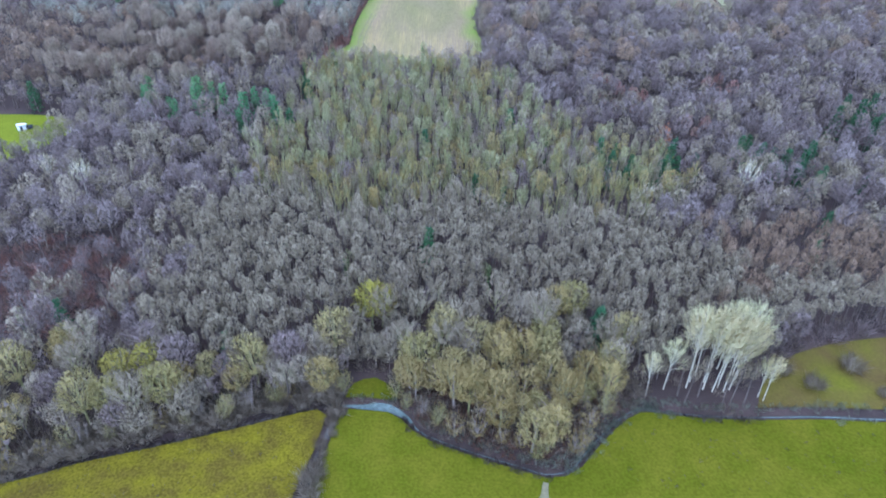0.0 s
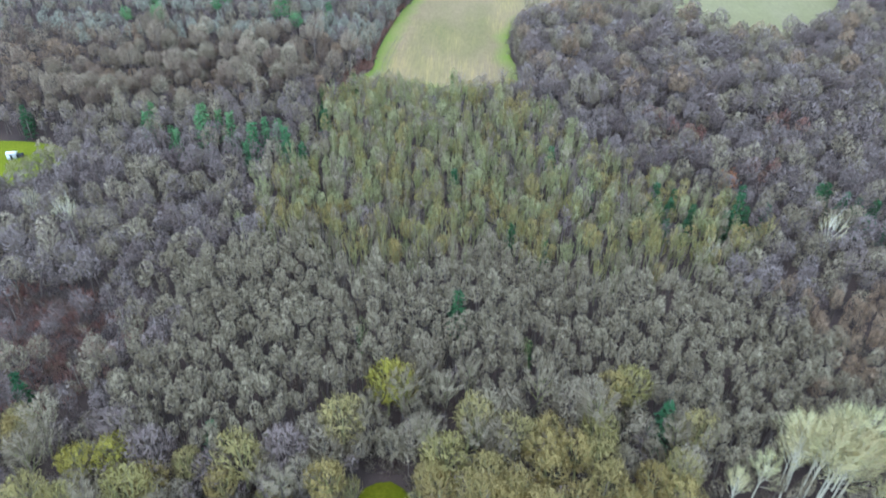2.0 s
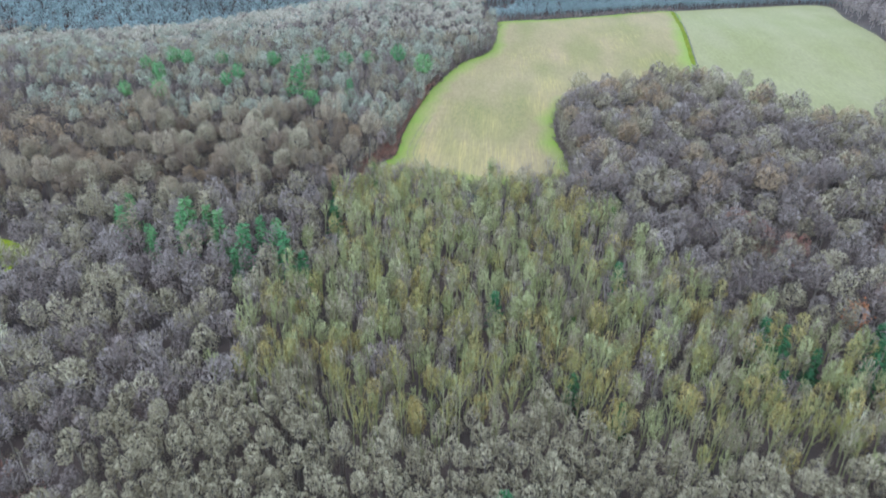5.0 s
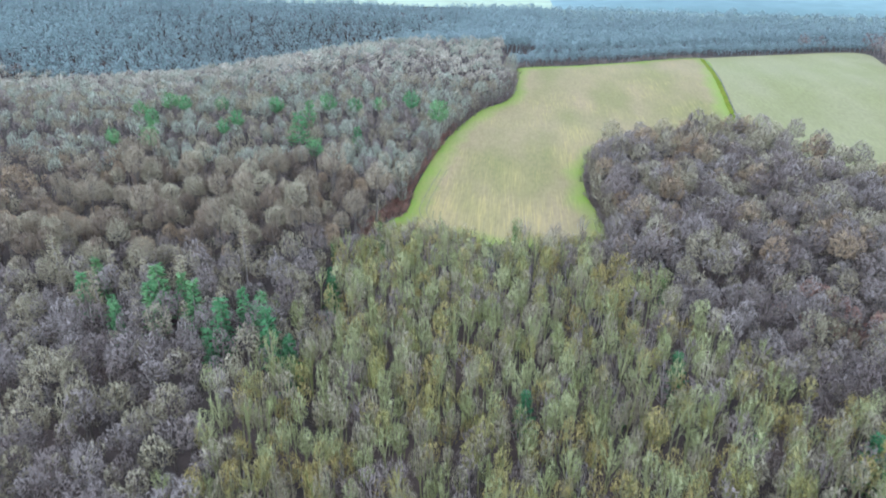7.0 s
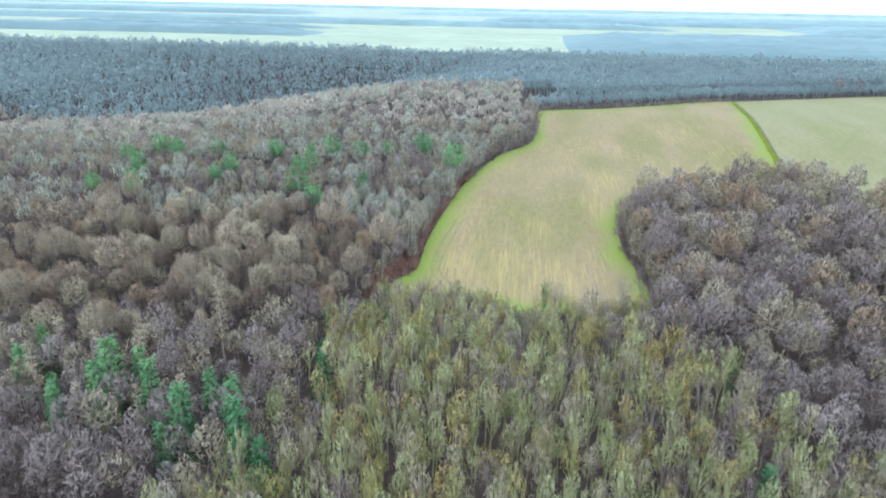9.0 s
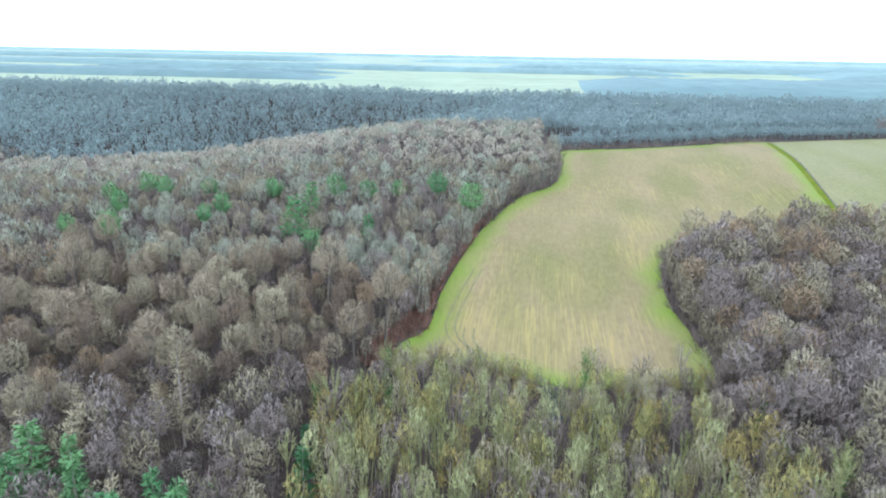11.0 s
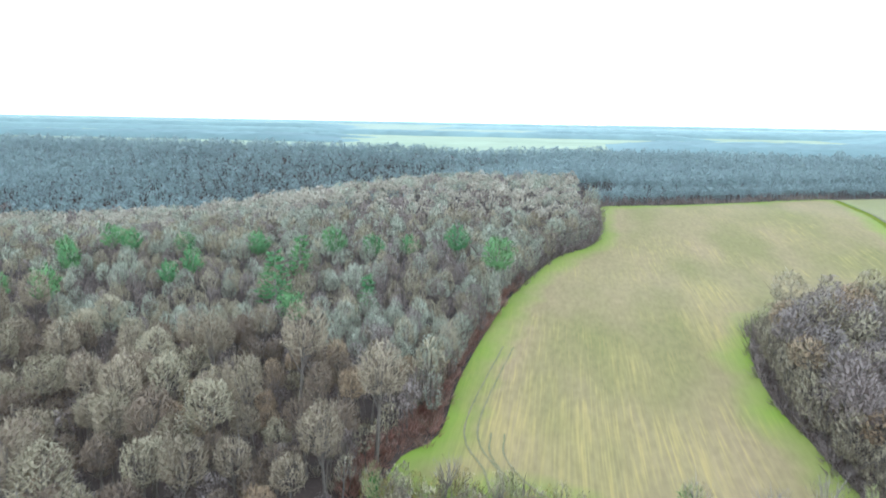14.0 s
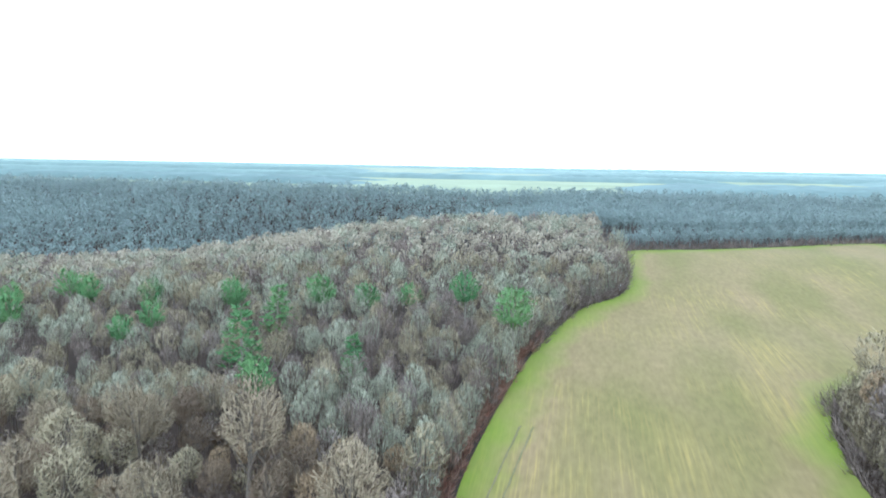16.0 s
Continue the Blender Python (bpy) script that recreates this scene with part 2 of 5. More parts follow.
M_DARKBARK = material("dark_oak_bark", (0.1, 0.078, 0.062), (0.18, 0.142, 0.115), grain=0.25)
M_OAKGREY = material("grey_brown_oak_leaves", (0.158, 0.111, 0.078), (0.274, 0.198, 0.14), patch=12, grain=0.28, contrast=0.26, thin=0.3)
M_OAKRUST = material("rust_brown_oak_leaves", (0.275, 0.181, 0.11), (0.395, 0.285, 0.181), patch=12, grain=0.28, contrast=0.26, thin=0.3)
M_UMBER = material("grey_brown_fine_twigs", (0.242, 0.189, 0.122), (0.442, 0.364, 0.245), patch=16, grain=0.28, contrast=0.26, thin=0.3)
M_BROWN = material("brown_twigs", (0.149, 0.108, 0.095), (0.329, 0.254, 0.219), patch=18, grain=0.28, contrast=0.26, thin=0.3)
M_CREST = material("pale_crest_oak_leaves", (0.355, 0.297, 0.223), (0.542, 0.455, 0.356), patch=25, grain=0.28, contrast=0.26, thin=0.3)
# Grey twigs, made lighter and greyer so the colour carries some haze.
M_HILL = material("hill_haze_grey_twigs", (0.27, 0.255, 0.19), (0.495, 0.474, 0.359), patch=25, grain=0.28, contrast=0.26, thin=0.32)
M_SEDGE = material("dark_sedge", (0.06, 0.045, 0.04), (0.13, 0.10, 0.085), patch=3, grain=0.3, tint=0.4, thin=0.3)
M_BRACKEN = material("russet_bracken", (0.187, 0.083, 0.044), (0.264, 0.154, 0.094), patch=3, grain=0.3, tint=0.4, thin=0.3)
# Mist put into emission, stronger and paler for each farther tier.
M_FARWOOD2 = distance_material("far_wood_more_mist_glow", (0.05, 0.065, 0.07), (0.07, 0.09, 0.09), (0.215, 0.272, 0.262))
M_FARWOOD3 = distance_material("far_wood_most_mist_glow", (0.05, 0.065, 0.07), (0.07, 0.09, 0.09), (0.34, 0.41, 0.4))
M_FARFIELD2 = distance_material("far_field_more_mist_glow", (0.1, 0.11, 0.08), (0.13, 0.14, 0.1), (0.27, 0.285, 0.235))
M_FARWOOD = distance_material("far_wood_mist_glow", (0.05, 0.065, 0.07), (0.07, 0.09, 0.09), (0.155, 0.2, 0.195))
M_FARFIELD = distance_material("far_field_mist_glow", (0.13, 0.15, 0.1), (0.17, 0.18, 0.12), (0.185, 0.187, 0.135))


# ---- the lie of the land ----
def smooth(a, b, v):
    t = np.clip((np.asarray(v, float) - a) / (b - a), 0, 1)
    return t * t * (3 - 2 * t)


STREAM = [(-18, 87.4), (-13.7, 86.9), (-8.3, 86.4), (-5, 84.3), (-1.8, 80.8), (6.3, 77.1), (16, 73.6), (19.5, 72.4), (24, 73.4),
          (28.8, 78.7), (34, 83.9), (39, 87.2), (45.3, 86.4), (57, 85.6), (73, 85.9), (86, 85.4), (130, 84), (240, 88)]
BROOK = [(-170, 40), (-110, 58), (-72.6, 69.7), (-62.2, 73.8), (-49.9, 77.6), (-37.9, 81.5), (-24.3, 86.2), (-18, 87.4)]
DITCH = [(-18, 87.2), (-19.8, 77.4), (-22, 66.8), (-27, 50), (-33, 30), (-42, -10)]


def spline(points, step=1.5):
    """A smooth line through the points of a plan, in even steps."""
    p = np.array(points, float)
    q = np.vstack([2 * p[0] - p[1], p, 2 * p[-1] - p[-2]])
    out = []
    for i in range(1, len(q) - 2):
        n = max(2, int(np.linalg.norm(q[i + 1] - q[i]) / step))
        t = np.linspace(0, 1, n, endpoint=False)[:, None]
        a, b, c, d = q[i - 1], q[i], q[i + 1], q[i + 2]
        out.append(0.5 * (2 * b + (c - a) * t + (2 * a - 5 * b + 4 * c - d) * t ** 2 + (3 * b - a - 3 * c + d) * t ** 3))
    return np.vstack(out + [p[-1:]])


STREAM_LINE, BROOK_LINE, DITCH_LINE = spline(STREAM), spline(BROOK), spline(DITCH, 2)
BANK_LINE = np.vstack([BROOK_LINE, STREAM_LINE])


def away(x, y, line):
    """Distance in plan from points to a line."""
    x, y = np.atleast_1d(x).astype(float), np.atleast_1d(y).astype(float)
    best = np.full(x.shape, 1e9)
    for a, b in zip(line[:-1], line[1:]):
        d = b - a
        t = np.clip(((x - a[0]) * d[0] + (y - a[1]) * d[1]) / (d @ d + 1e-9), 0, 1)
        best = np.minimum(best, np.hypot(x - a[0] - t * d[0], y - a[1] - t * d[1]))
    return best


def bare_height(x, y):
    x, y = np.asarray(x, float), np.asarray(y, float)
    z = 2 + 5 * smooth(90, 160, y) + 7 * smooth(150, 245, y) + 6 * smooth(250, 340, y) + 8 * smooth(330, 430, y)
    z = z + 4 * smooth(560, 640, y) - 5 * smooth(680, 800, y) + 12 * smooth(1500, 4800, y)
    z = z - 6 * smooth(-50, -130, x) * smooth(100, 160, y) * (1 - smooth(230, 330, y))
    z = z - 12 * smooth(-60, -190, x) * smooth(300, 390, y) * (1 - smooth(520, 640, y))
    z = z - 17 * np.exp(-((y - 560 - 0.5 * np.clip(x + 60, -400, 0)) / 62) ** 2) * smooth(-10, -110, x)
    return z


def height(x, y):
    x, y = np.asarray(x, float), np.asarray(y, float)
    z = bare_height(x, y)
    near = (y > 20) & (y < 100) & (np.abs(x) < 260)
    if near.any():
        sx, sy = np.atleast_1d(x)[np.atleast_1d(near)], np.atleast_1d(y)[np.atleast_1d(near)]
        cut = -0.9 * np.exp(-(away(sx, sy, BANK_LINE) / 1.3) ** 2) - 0.5 * np.exp(-(away(sx, sy, DITCH_LINE) / 0.9) ** 2)
        if z.ndim:
            z[near] += cut
        else:
            z = z + cut[0]
    return z


def ground_z(x, y):
    return float(height(np.array([x]), np.array([y]))[0])


def facing(v, f):
    """Vertex normals of a mesh, for stems and limbs."""
    n = np.zeros_like(v)
    g = np.cross(v[f[:, 1]] - v[f[:, 0]], v[f[:, 2]] - v[f[:, 0]])
    for k in range(3):
        np.add.at(n, f[:, k], g)
    return n / (np.linalg.norm(n, axis=1)[:, None] + 1e-9)


def rounded(v, f, rough=0.16):
    """Normals for twigs or leaves that follow the swell of the whole crown, and faces turned outwards to suit."""
    f = np.array(f)
    lo, hi = np.percentile(v, 3, axis=0), np.percentile(v, 97, axis=0)
    mid, span = (lo + hi) / 2, (hi - lo) / 2 + 1e-6
    c = np.array([mid[0], mid[1], lo[2] + 0.3 * (hi[2] - lo[2])])
    n = (v - c) / np.array([span[0], span[1], 1.4 * span[2]])
    jog = np.random.default_rng(len(v)).normal(0, rough, (len(f), 3))
    wob = np.zeros_like(v)
    wob[f.ravel()] = np.repeat(jog, 3, 0)
    n = n + wob + np.array([0, 0, 0.2])
    n /= np.linalg.norm(n, axis=1)[:, None] + 1e-9
    g = np.cross(v[f[:, 1]] - v[f[:, 0]], v[f[:, 2]] - v[f[:, 0]])
    back = (g * n[f].mean(1)).sum(1) < 0
    f[back] = f[back][:, ::-1]
    return n, f


def mesh(name, verts, faces, mats, index=None, tint=None, normals=None):
    me = bpy.data.meshes.new(name)
    verts, faces = np.asarray(verts, np.float32), np.asarray(faces, np.int32)
    k = faces.shape[1]
    me.vertices.add(len(verts))
    me.vertices.foreach_set("co", verts.ravel())
    me.loops.add(faces.size)
    me.loops.foreach_set("vertex_index", faces.ravel())
    me.polygons.add(len(faces))
    me.polygons.foreach_set("loop_start", np.arange(0, faces.size, k, dtype=np.int32))
    for m in mats:
        me.materials.append(m)
    if index is not None:
        me.polygons.foreach_set("material_index", np.asarray(index, np.int32))
    if tint is not None:
        a = me.attributes.new("tint", "FLOAT", "POINT")
        a.data.foreach_set("value", np.asarray(tint, np.float32))
    if normals is not None:
        a = me.attributes.new("custom_normal", "FLOAT_VECTOR", "POINT")
        a.data.foreach_set("vector", np.asarray(normals, np.float32).ravel())
    me.update(calc_edges=True)
    return me


def inside(x, y, poly):
    x, y = np.atleast_1d(x).astype(float), np.atleast_1d(y).astype(float)
    p = np.array(poly, float)
    hit = np.zeros(x.shape, bool)
    for (ax, ay), (bx, by) in zip(p, np.roll(p, -1, 0)):
        c = (ay > y) != (by > y)
        hit ^= c & (x < (bx - ax) * (y - ay) / (by - ay + 1e-12) + ax)
    return hit


def sheet(name, outline, mat, lift, step, label, category="field", curve=True):
    """A sheet of ground cover inside an outline, laid on the land."""
    edge = spline(list(outline) + [outline[0]], step)[:-1] if curve else np.array(outline, float)
    lo, hi = edge.min(0), edge.max(0)
    gx, gy = np.meshgrid(np.arange(lo[0], hi[0], step), np.arange(lo[1], hi[1], step * 1.0))
    gx, gy = gx.ravel(), gy.ravel()
    ok = inside(gx, gy, edge) & (away(gx, gy, np.vstack([edge, edge[:1]])) > step * 0.5)
    pts = [Vector(p) for p in edge] + [Vector(p) for p in zip(gx[ok], gy[ok])]
    n = len(edge)
    v, _, f, *_ = delaunay_2d_cdt(pts, [(i, (i + 1) % n) for i in range(n)], [], 1, 1e-4)
    v = np.array([tuple(p) for p in v])
    z = bare_height(v[:, 0], v[:, 1]) + lift
    ob = new(name, mesh(name, np.column_stack([v, z]), [tuple(t) for t in f if len(t) == 3], [mat]))
    if category == "field":
        near = ob.data.attributes.new("edge", "FLOAT", "POINT")
        rim = away(v[:, 0], v[:, 1], np.vstack([edge, edge[:1]])) + 30 * (name != "field_1")
        near.data.foreach_set("value", rim.astype(np.float32))
    return tagged(ob, label, category, kind="structure")


def ribbon(name, line, width, mat, lift, label, category, wander=0.0, seed=1):
    """A strip along a line of the plan."""
    r = np.random.default_rng(seed)
    d = np.gradient(line, axis=0)
    side = np.column_stack([-d[:, 1], d[:, 0]]) / np.linalg.norm(d, axis=1)[:, None]
    w = np.broadcast_to(width, len(line))[:, None] / 2 * (1 + wander * r.uniform(-1, 1, (len(line), 2)))
    rows = [line + side * w[:, :1], line + side * w[:, :1] * 0.33, line - side * w[:, 1:] * 0.33, line - side * w[:, 1:]]
    v = np.stack(rows, 1).reshape(-1, 2)
    z = (height(v[:, 0], v[:, 1]) if lift is not None else 0) + (lift or 0)
    f = [(4 * i + j, 4 * i + j + 1, 4 * i + j + 5, 4 * i + j + 4) for i in range(len(line) - 1) for j in range(3)]
    return tagged(new(name, mesh(name, np.column_stack([v, z]), f, [mat])), label, category, kind="structure")


# ---- ground: one sheet to the horizon ----
def ticks(*spans):
    return np.unique(np.concatenate([np.arange(a, b, s) for a, b, s in spans]))


GX = ticks((-5000, -600, 200), (-600, -200, 20), (-200, -80, 4), (-80, 100, 1.6), (100, 240, 4), (240, 600, 20), (600, 5001, 200))
GY = ticks((-900, 0, 60), (0, 55, 5), (55, 105, 1.3), (105, 480, 5), (480, 800, 12), (800, 5001, 100))
gx, gy = np.meshgrid(GX, GY)
gv = np.column_stack([gx.ravel(), gy.ravel(), height(gx.ravel(), gy.ravel())])
ni, nj = len(GX), len(GY)
base = (np.arange(nj - 1)[:, None] * ni + np.arange(ni - 1)[None, :]).ravel()
ground = new("ground", mesh("ground", gv, np.column_stack([base, base + 1, base + ni + 1, base + ni]), [M_FLOOR]))
tagged(ground, "dark brown leaf-litter ground under bare winter woodland", "ground", kind="structure")
for p in ground.data.polygons:
    p.use_smooth = True

def offset(line, d):
    g = np.gradient(line, axis=0)
    side = np.column_stack([-g[:, 1], g[:, 0]]) / np.linalg.norm(g, axis=1)[:, None]
    return line + side * d


FIELD_A = [(-39, 240), (-38.5, 250), (-34.8, 257), (-34.6, 276), (-32, 300), (-28, 324), (-20, 354), (-10.5, 367), (-6.8, 382), (-5.6, 419),
           (20, 432), (47, 448), (93, 475), (84, 405), (77, 349), (73, 333), (59, 324), (36, 316), (25, 312.5), (18.8, 305), (15.4, 290), (15.2, 275), (17, 262), (17, 244),
           (2, 239), (-9, 237.5), (-13, 238), (-21, 242), (-30, 241.5)]
FIELD_B = [(90, 473.5), (140, 499), (195, 520), (186, 464), (172, 366), (156, 325), (128, 296), (105, 291), (92, 304), (82, 319), (72, 331), (74, 349), (81, 405)]
MEADOW = [tuple(p) for p in offset(STREAM_LINE, -1.15)[1::2]] + [(260, -300), (-60, -300), (-43, -10), (-32, 30), (-26, 50), (-20.8, 66.8), (-18.8, 77.4), (-17.6, 84)]
PASTURE = [tuple(p) for p in offset(BROOK_LINE, -1.0)[:-2:2]] + [(-20.0, 84.4), (-21.0, 77), (-23.2, 66.8), (-28.2, 50), (-34.2, 30), (-46, -10), (-64, -300), (-260, -300)]
EAST = [(62, 87.5), (66, 95), (72, 100), (81, 104), (97, 107), (130, 110), (170, 105), (175, 88), (130, 86), (86, 87.4), (73, 87.8)]
HOLLOW = [(-175, 208), (-150, 207), (-131, 207), (-119, 203), (-117, 196), (-122, 188), (-131, 180), (-150, 172), (-180, 175)]
GLADE = [(-17, 88.8), (-15.8, 92.5), (-11.6, 94), (-8, 91), (-7.8, 88.4), (-13, 88.9)]

sheet("field_1", FIELD_A, M_FIELD, 0.12, 2.2, "thin young winter crop on tan soil in drilled stripes")
sheet("field_2", FIELD_B, M_FIELD2, 0.07, 5, "pale stubbly crop field beyond the grass track")
sheet("meadow_1", MEADOW, M_MEADOW, 0.1, 6, "bright green grazed meadow beside the stream", "meadow", curve=False)
sheet("meadow_2", PASTURE, M_ROUGH, 0.1, 5, "rough yellow-green pasture with brown tussocks", "meadow", curve=False)
sheet("meadow_3", EAST, M_EAST, 0.1, 4, "damp yellowish meadow with brown patches across the stream", "meadow")
sheet("meadow_4", HOLLOW, M_HOUSE, 0.12, 4, "small yellow-green clearing in the wood", "meadow")
sheet("glade", GLADE, M_MEADOW, 0.1, 2, "small green glade beside the stream bend", "meadow")


WEST_EDGE = spline(FIELD_A[:10], 2)
EAST_EDGE = spline(FIELD_A[17:24][::-1], 2)
SOUTH_EDGE = spline([FIELD_A[23], *FIELD_A[24:], FIELD_A[0]], 2)
NORTH_EDGE = spline(FIELD_A[9:13], 3)
ribbon("field_path", spline([(19.5, 71.2), (18.6, 68), (18, 63)], 1), 1.3, M_TRACK, 0.17, "worn earth track at the meadow corner", "track", 0.4, 12)
# Flat dark sheet that paints the shade in a hollow opening.
sheet("dark_gap", [(-12, 237), (-8.4, 237), (-8, 229), (-11.6, 228)], M_GAPSHADE, 0.14, 1, "dark hollow gap at the field's edge, its shade painted on", "gap")
ribbon("grass_track", spline([(93.0, 472), (84.4, 405), (77.4, 349), (74.5, 334)], 3), 2.0, M_MARGIN, 0.2, "green grass track between two crop fields", "track", 0.2, 9)
ribbon("track_furrow", spline([(94.4, 472), (85.8, 405), (78.8, 349), (75.9, 334)], 3), 0.45, M_MUD, 0.24, "dark furrow beside the grass track", "track", 0.2, 10)
ribbon("stream", STREAM_LINE, np.interp(STREAM_LINE[:, 0], [-18, -14, -11, -7, -5, -3, 60, 68], [0.5, 0.9, 1.9, 1.5, 0.8, 0.16, 0.16, 0.32]), M_WATER, 0.3, "pale shallow winding stream between the meadow and wood", "stream", 0.25, 4)
ribbon("brook", BROOK_LINE, 0.6, M_MUD, 0.2, "dark muddy brook along the foot of the wood", "stream", 0.3, 5)
ribbon("ditch", DITCH_LINE, 1.0, M_MUD, 0.15, "dark narrow ditch between two meadows", "ditch", 0.3, 6)

for wheel in (0.0, 1.9):
    ribbon("wheel_mark", spline([(-26 + wheel, 243.5), (-27.5 + wheel, 249), (-30.5 + wheel, 255), (-31.5 + wheel, 262), (-30.6 + wheel, 274), (-28.6 + wheel, 290)], 1), 0.3, M_TRACK, 0.19, "worn pale wheel mark in the young crop", "track", 0.5, 21)
    ribbon("wheel_mark", spline([(-20 + wheel, 242.5), (-24 + wheel, 247), (-27 + wheel, 253), (-27.5 + wheel, 259)], 1), 0.28, M_TRACK, 0.21, "worn pale wheel mark in the young crop", "track", 0.5, 22)


# ---- plants: shapes ----
def tube(points, radii, sides):
    p, r = np.asarray(points, float), np.asarray(radii, float)
    d = np.gradient(p, axis=0)
    d /= np.linalg.norm(d, axis=1)[:, None] + 1e-9
    ref = np.where(np.abs(d[:, 2:3]) > 0.9, [[1.0, 0, 0]], [[0, 0, 1.0]])
    u = np.cross(d, ref)
    u /= np.linalg.norm(u, axis=1)[:, None] + 1e-9
    w = np.cross(d, u)
    a = np.arange(sides) * 2 * np.pi / sides
    ring = p[:, None] + r[:, None, None] * (np.cos(a)[None, :, None] * u[:, None] + np.sin(a)[None, :, None] * w[:, None])
    f = []
    for i in range(len(p) - 1):
        for j in range(sides):
            k = (j + 1) % sides
            f += [(i * sides + j, i * sides + k, (i + 1) * sides + k), (i * sides + j, (i + 1) * sides + k, (i + 1) * sides + j)]
    return ring.reshape(-1, 3), np.array(f)


def join(pieces):
    vs, fs, n = [], [], 0
    for v, f in pieces:
        vs.append(v), fs.append(np.asarray(f) + n)
        n += len(v)
    return np.vstack(vs), np.vstack(fs)


def slivers(base, way, length, width, rng, face=None, spray=0.0):
    """Thin tapering twigs or sprays: one three-cornered blade each, spread towards face where it is given. spray: the share that fork and widen outwards."""
    way = way / (np.linalg.norm(way, axis=1)[:, None] + 1e-9)
    side = np.cross(way, rng.normal(size=way.shape) if face is None else face + rng.normal(0, 0.35, way.shape))
    side /= np.linalg.norm(side, axis=1)[:, None] + 1e-9
    n = len(base)
    length, width = np.broadcast_to(length, n)[:, None], np.broadcast_to(width, n)[:, None]
    tip = base + way * length
    if spray:
        k = rng.uniform(size=(n, 1)) < spray
        base, tip = np.where(k, tip, base), np.where(k, base, tip)
    v = np.stack([base - side * width / 2, base + side * width / 2, tip], 1).reshape(-1, 3)
    return v, np.arange(3 * n).reshape(-1, 3)


def dome(rng, H, R, cb, limbs=8, twigs=150, tl=1.0, tw=0.09, up=0.35, tr=0.16, sides=4, low=-0.35, deep=0.55, limb_r=0.055, subs=3, fan=2, plump=False, flat=0.35):
    """A spreading tree: trunk, limbs that fork to a lumpy crown, and twigs over it."""
    zc = H * (cb + 0.42 * (1 - cb))
    hi, lo = H - zc, zc - cb * H
    lean = rng.normal(0, 0.03 * H, 2)
    bumps = rng.normal(size=(8, 3))
    bumps[:, 2] = np.abs(bumps[:, 2]) * 0.8
    bumps /= np.linalg.norm(bumps, axis=1)[:, None]

    def shell(d):
        d = d / np.linalg.norm(d, axis=1)[:, None]
        lob = 0.84 + 0.22 * np.exp(-(np.arccos(np.clip(d @ bumps.T, -1, 1)) / 0.42) ** 2).max(1)
        p = d * lob[:, None] * np.array([R, R, 1.0])
        p[:, 2] = d[:, 2] * lob * np.where(d[:, 2] > 0, hi, lo)
        return p + np.array([lean[0], lean[1], zc])

    top = np.array([lean[0], lean[1], zc + 0.35 * hi])
    trunk = tube([(0, 0, -0.5), (lean[0] * 0.3, lean[1] * 0.3, cb * H * 0.7), top], [tr * 1.25, tr * 0.85, tr * 0.25], sides)
    pieces = []
    az = rng.uniform(0, 6.28)
    for i in range(limbs):
        a = az + i * 2.4 + rng.normal(0, 0.2)
        e = rng.uniform(0.05, 1.25)
        end = shell(np.array([[np.cos(a) * np.cos(e), np.sin(a) * np.cos(e), np.sin(e)]]))[0]
        s = rng.uniform(0.55, 1.0)
        start = np.array([lean[0] * 0.5 * s, lean[1] * 0.5 * s, H * cb * (0.6 + 0.5 * s)])
        mid = start * 0.45 + end * 0.55 + np.array([0, 0, -0.12 * (end[2] - start[2])]) + rng.normal(0, 0.12, 3)
        tip = start * 0.12 + end * 0.88
        pieces.append(tube([start, mid, tip], [limb_r * 1.3, limb_r, limb_r * 0.35], 3))
        if subs:
            b = np.repeat(mid[None], subs, 0) + rng.uniform(0, 1, (subs, 1)) * (tip - mid) * 0.6
            w = (end - np.array([lean[0], lean[1], zc - lo])) / 2 + rng.normal(0, 0.5, (subs, 3)) * R * 0.5 + np.array([0, 0, 0.3 * R])
            pieces.append(slivers(b, w, np.linalg.norm(w, axis=1) * rng.uniform(0.5, 0.9, subs), limb_r * 1.6, rng))
    limb = join(pieces)
    heart = np.array([lean[0], lean[1], zc - 0.6 * lo])
    n = max(6, twigs // fan)
    d = rng.normal(size=(n * 4, 3))
    d /= np.linalg.norm(d, axis=1)[:, None]
    d = d[d[:, 2] > low][:n]
    p = np.repeat(shell(d), fan, 0) + (rng.normal(0, tl * 0.2, (len(d) * fan, 3)) if fan > 1 else 0)
    out = (p - heart) / np.linalg.norm(p - heart, axis=1)[:, None]
    w = out * np.where(rng.uniform(size=(len(out), 1)) < flat, 0.2, 1.0) + np.array([0, 0, up]) + rng.normal(0, 0.45, out.shape)
    w /= np.linalg.norm(w, axis=1)[:, None]
    L = tl * rng.uniform(0.6, 1.25, len(p))
    b = p - w * L[:, None] * 0.9 - out * (rng.uniform(0, 1, len(p)) ** 2 * (1 - deep) * R)[:, None]
    crown = slivers(b, w, L, tw * rng.uniform(0.6, 1.4, len(b)), rng, out + np.array([0, 0, 0.3]) + rng.normal(0, 0.3 if plump else 0.4, out.shape), 0.62)
    return trunk, limb, crown


def leafy(rng, tree, count, size, spread=0.5):
    """Small leaves strewn over a crown's twigs."""
    v = tree[2][0][tree[2][1]]
    tips = v[rng.integers(0, len(v), count)]
    b = tips[:, 0] + (tips[:, 2] - tips[:, 0]) * rng.uniform(0, 1, (count, 1)) + rng.normal(0, spread * 0.3, (count, 3))
    return slivers(b, rng.normal(size=(count, 3)), size * rng.uniform(0.7, 1.3, count), size * rng.uniform(0.6, 1.0, count), rng)


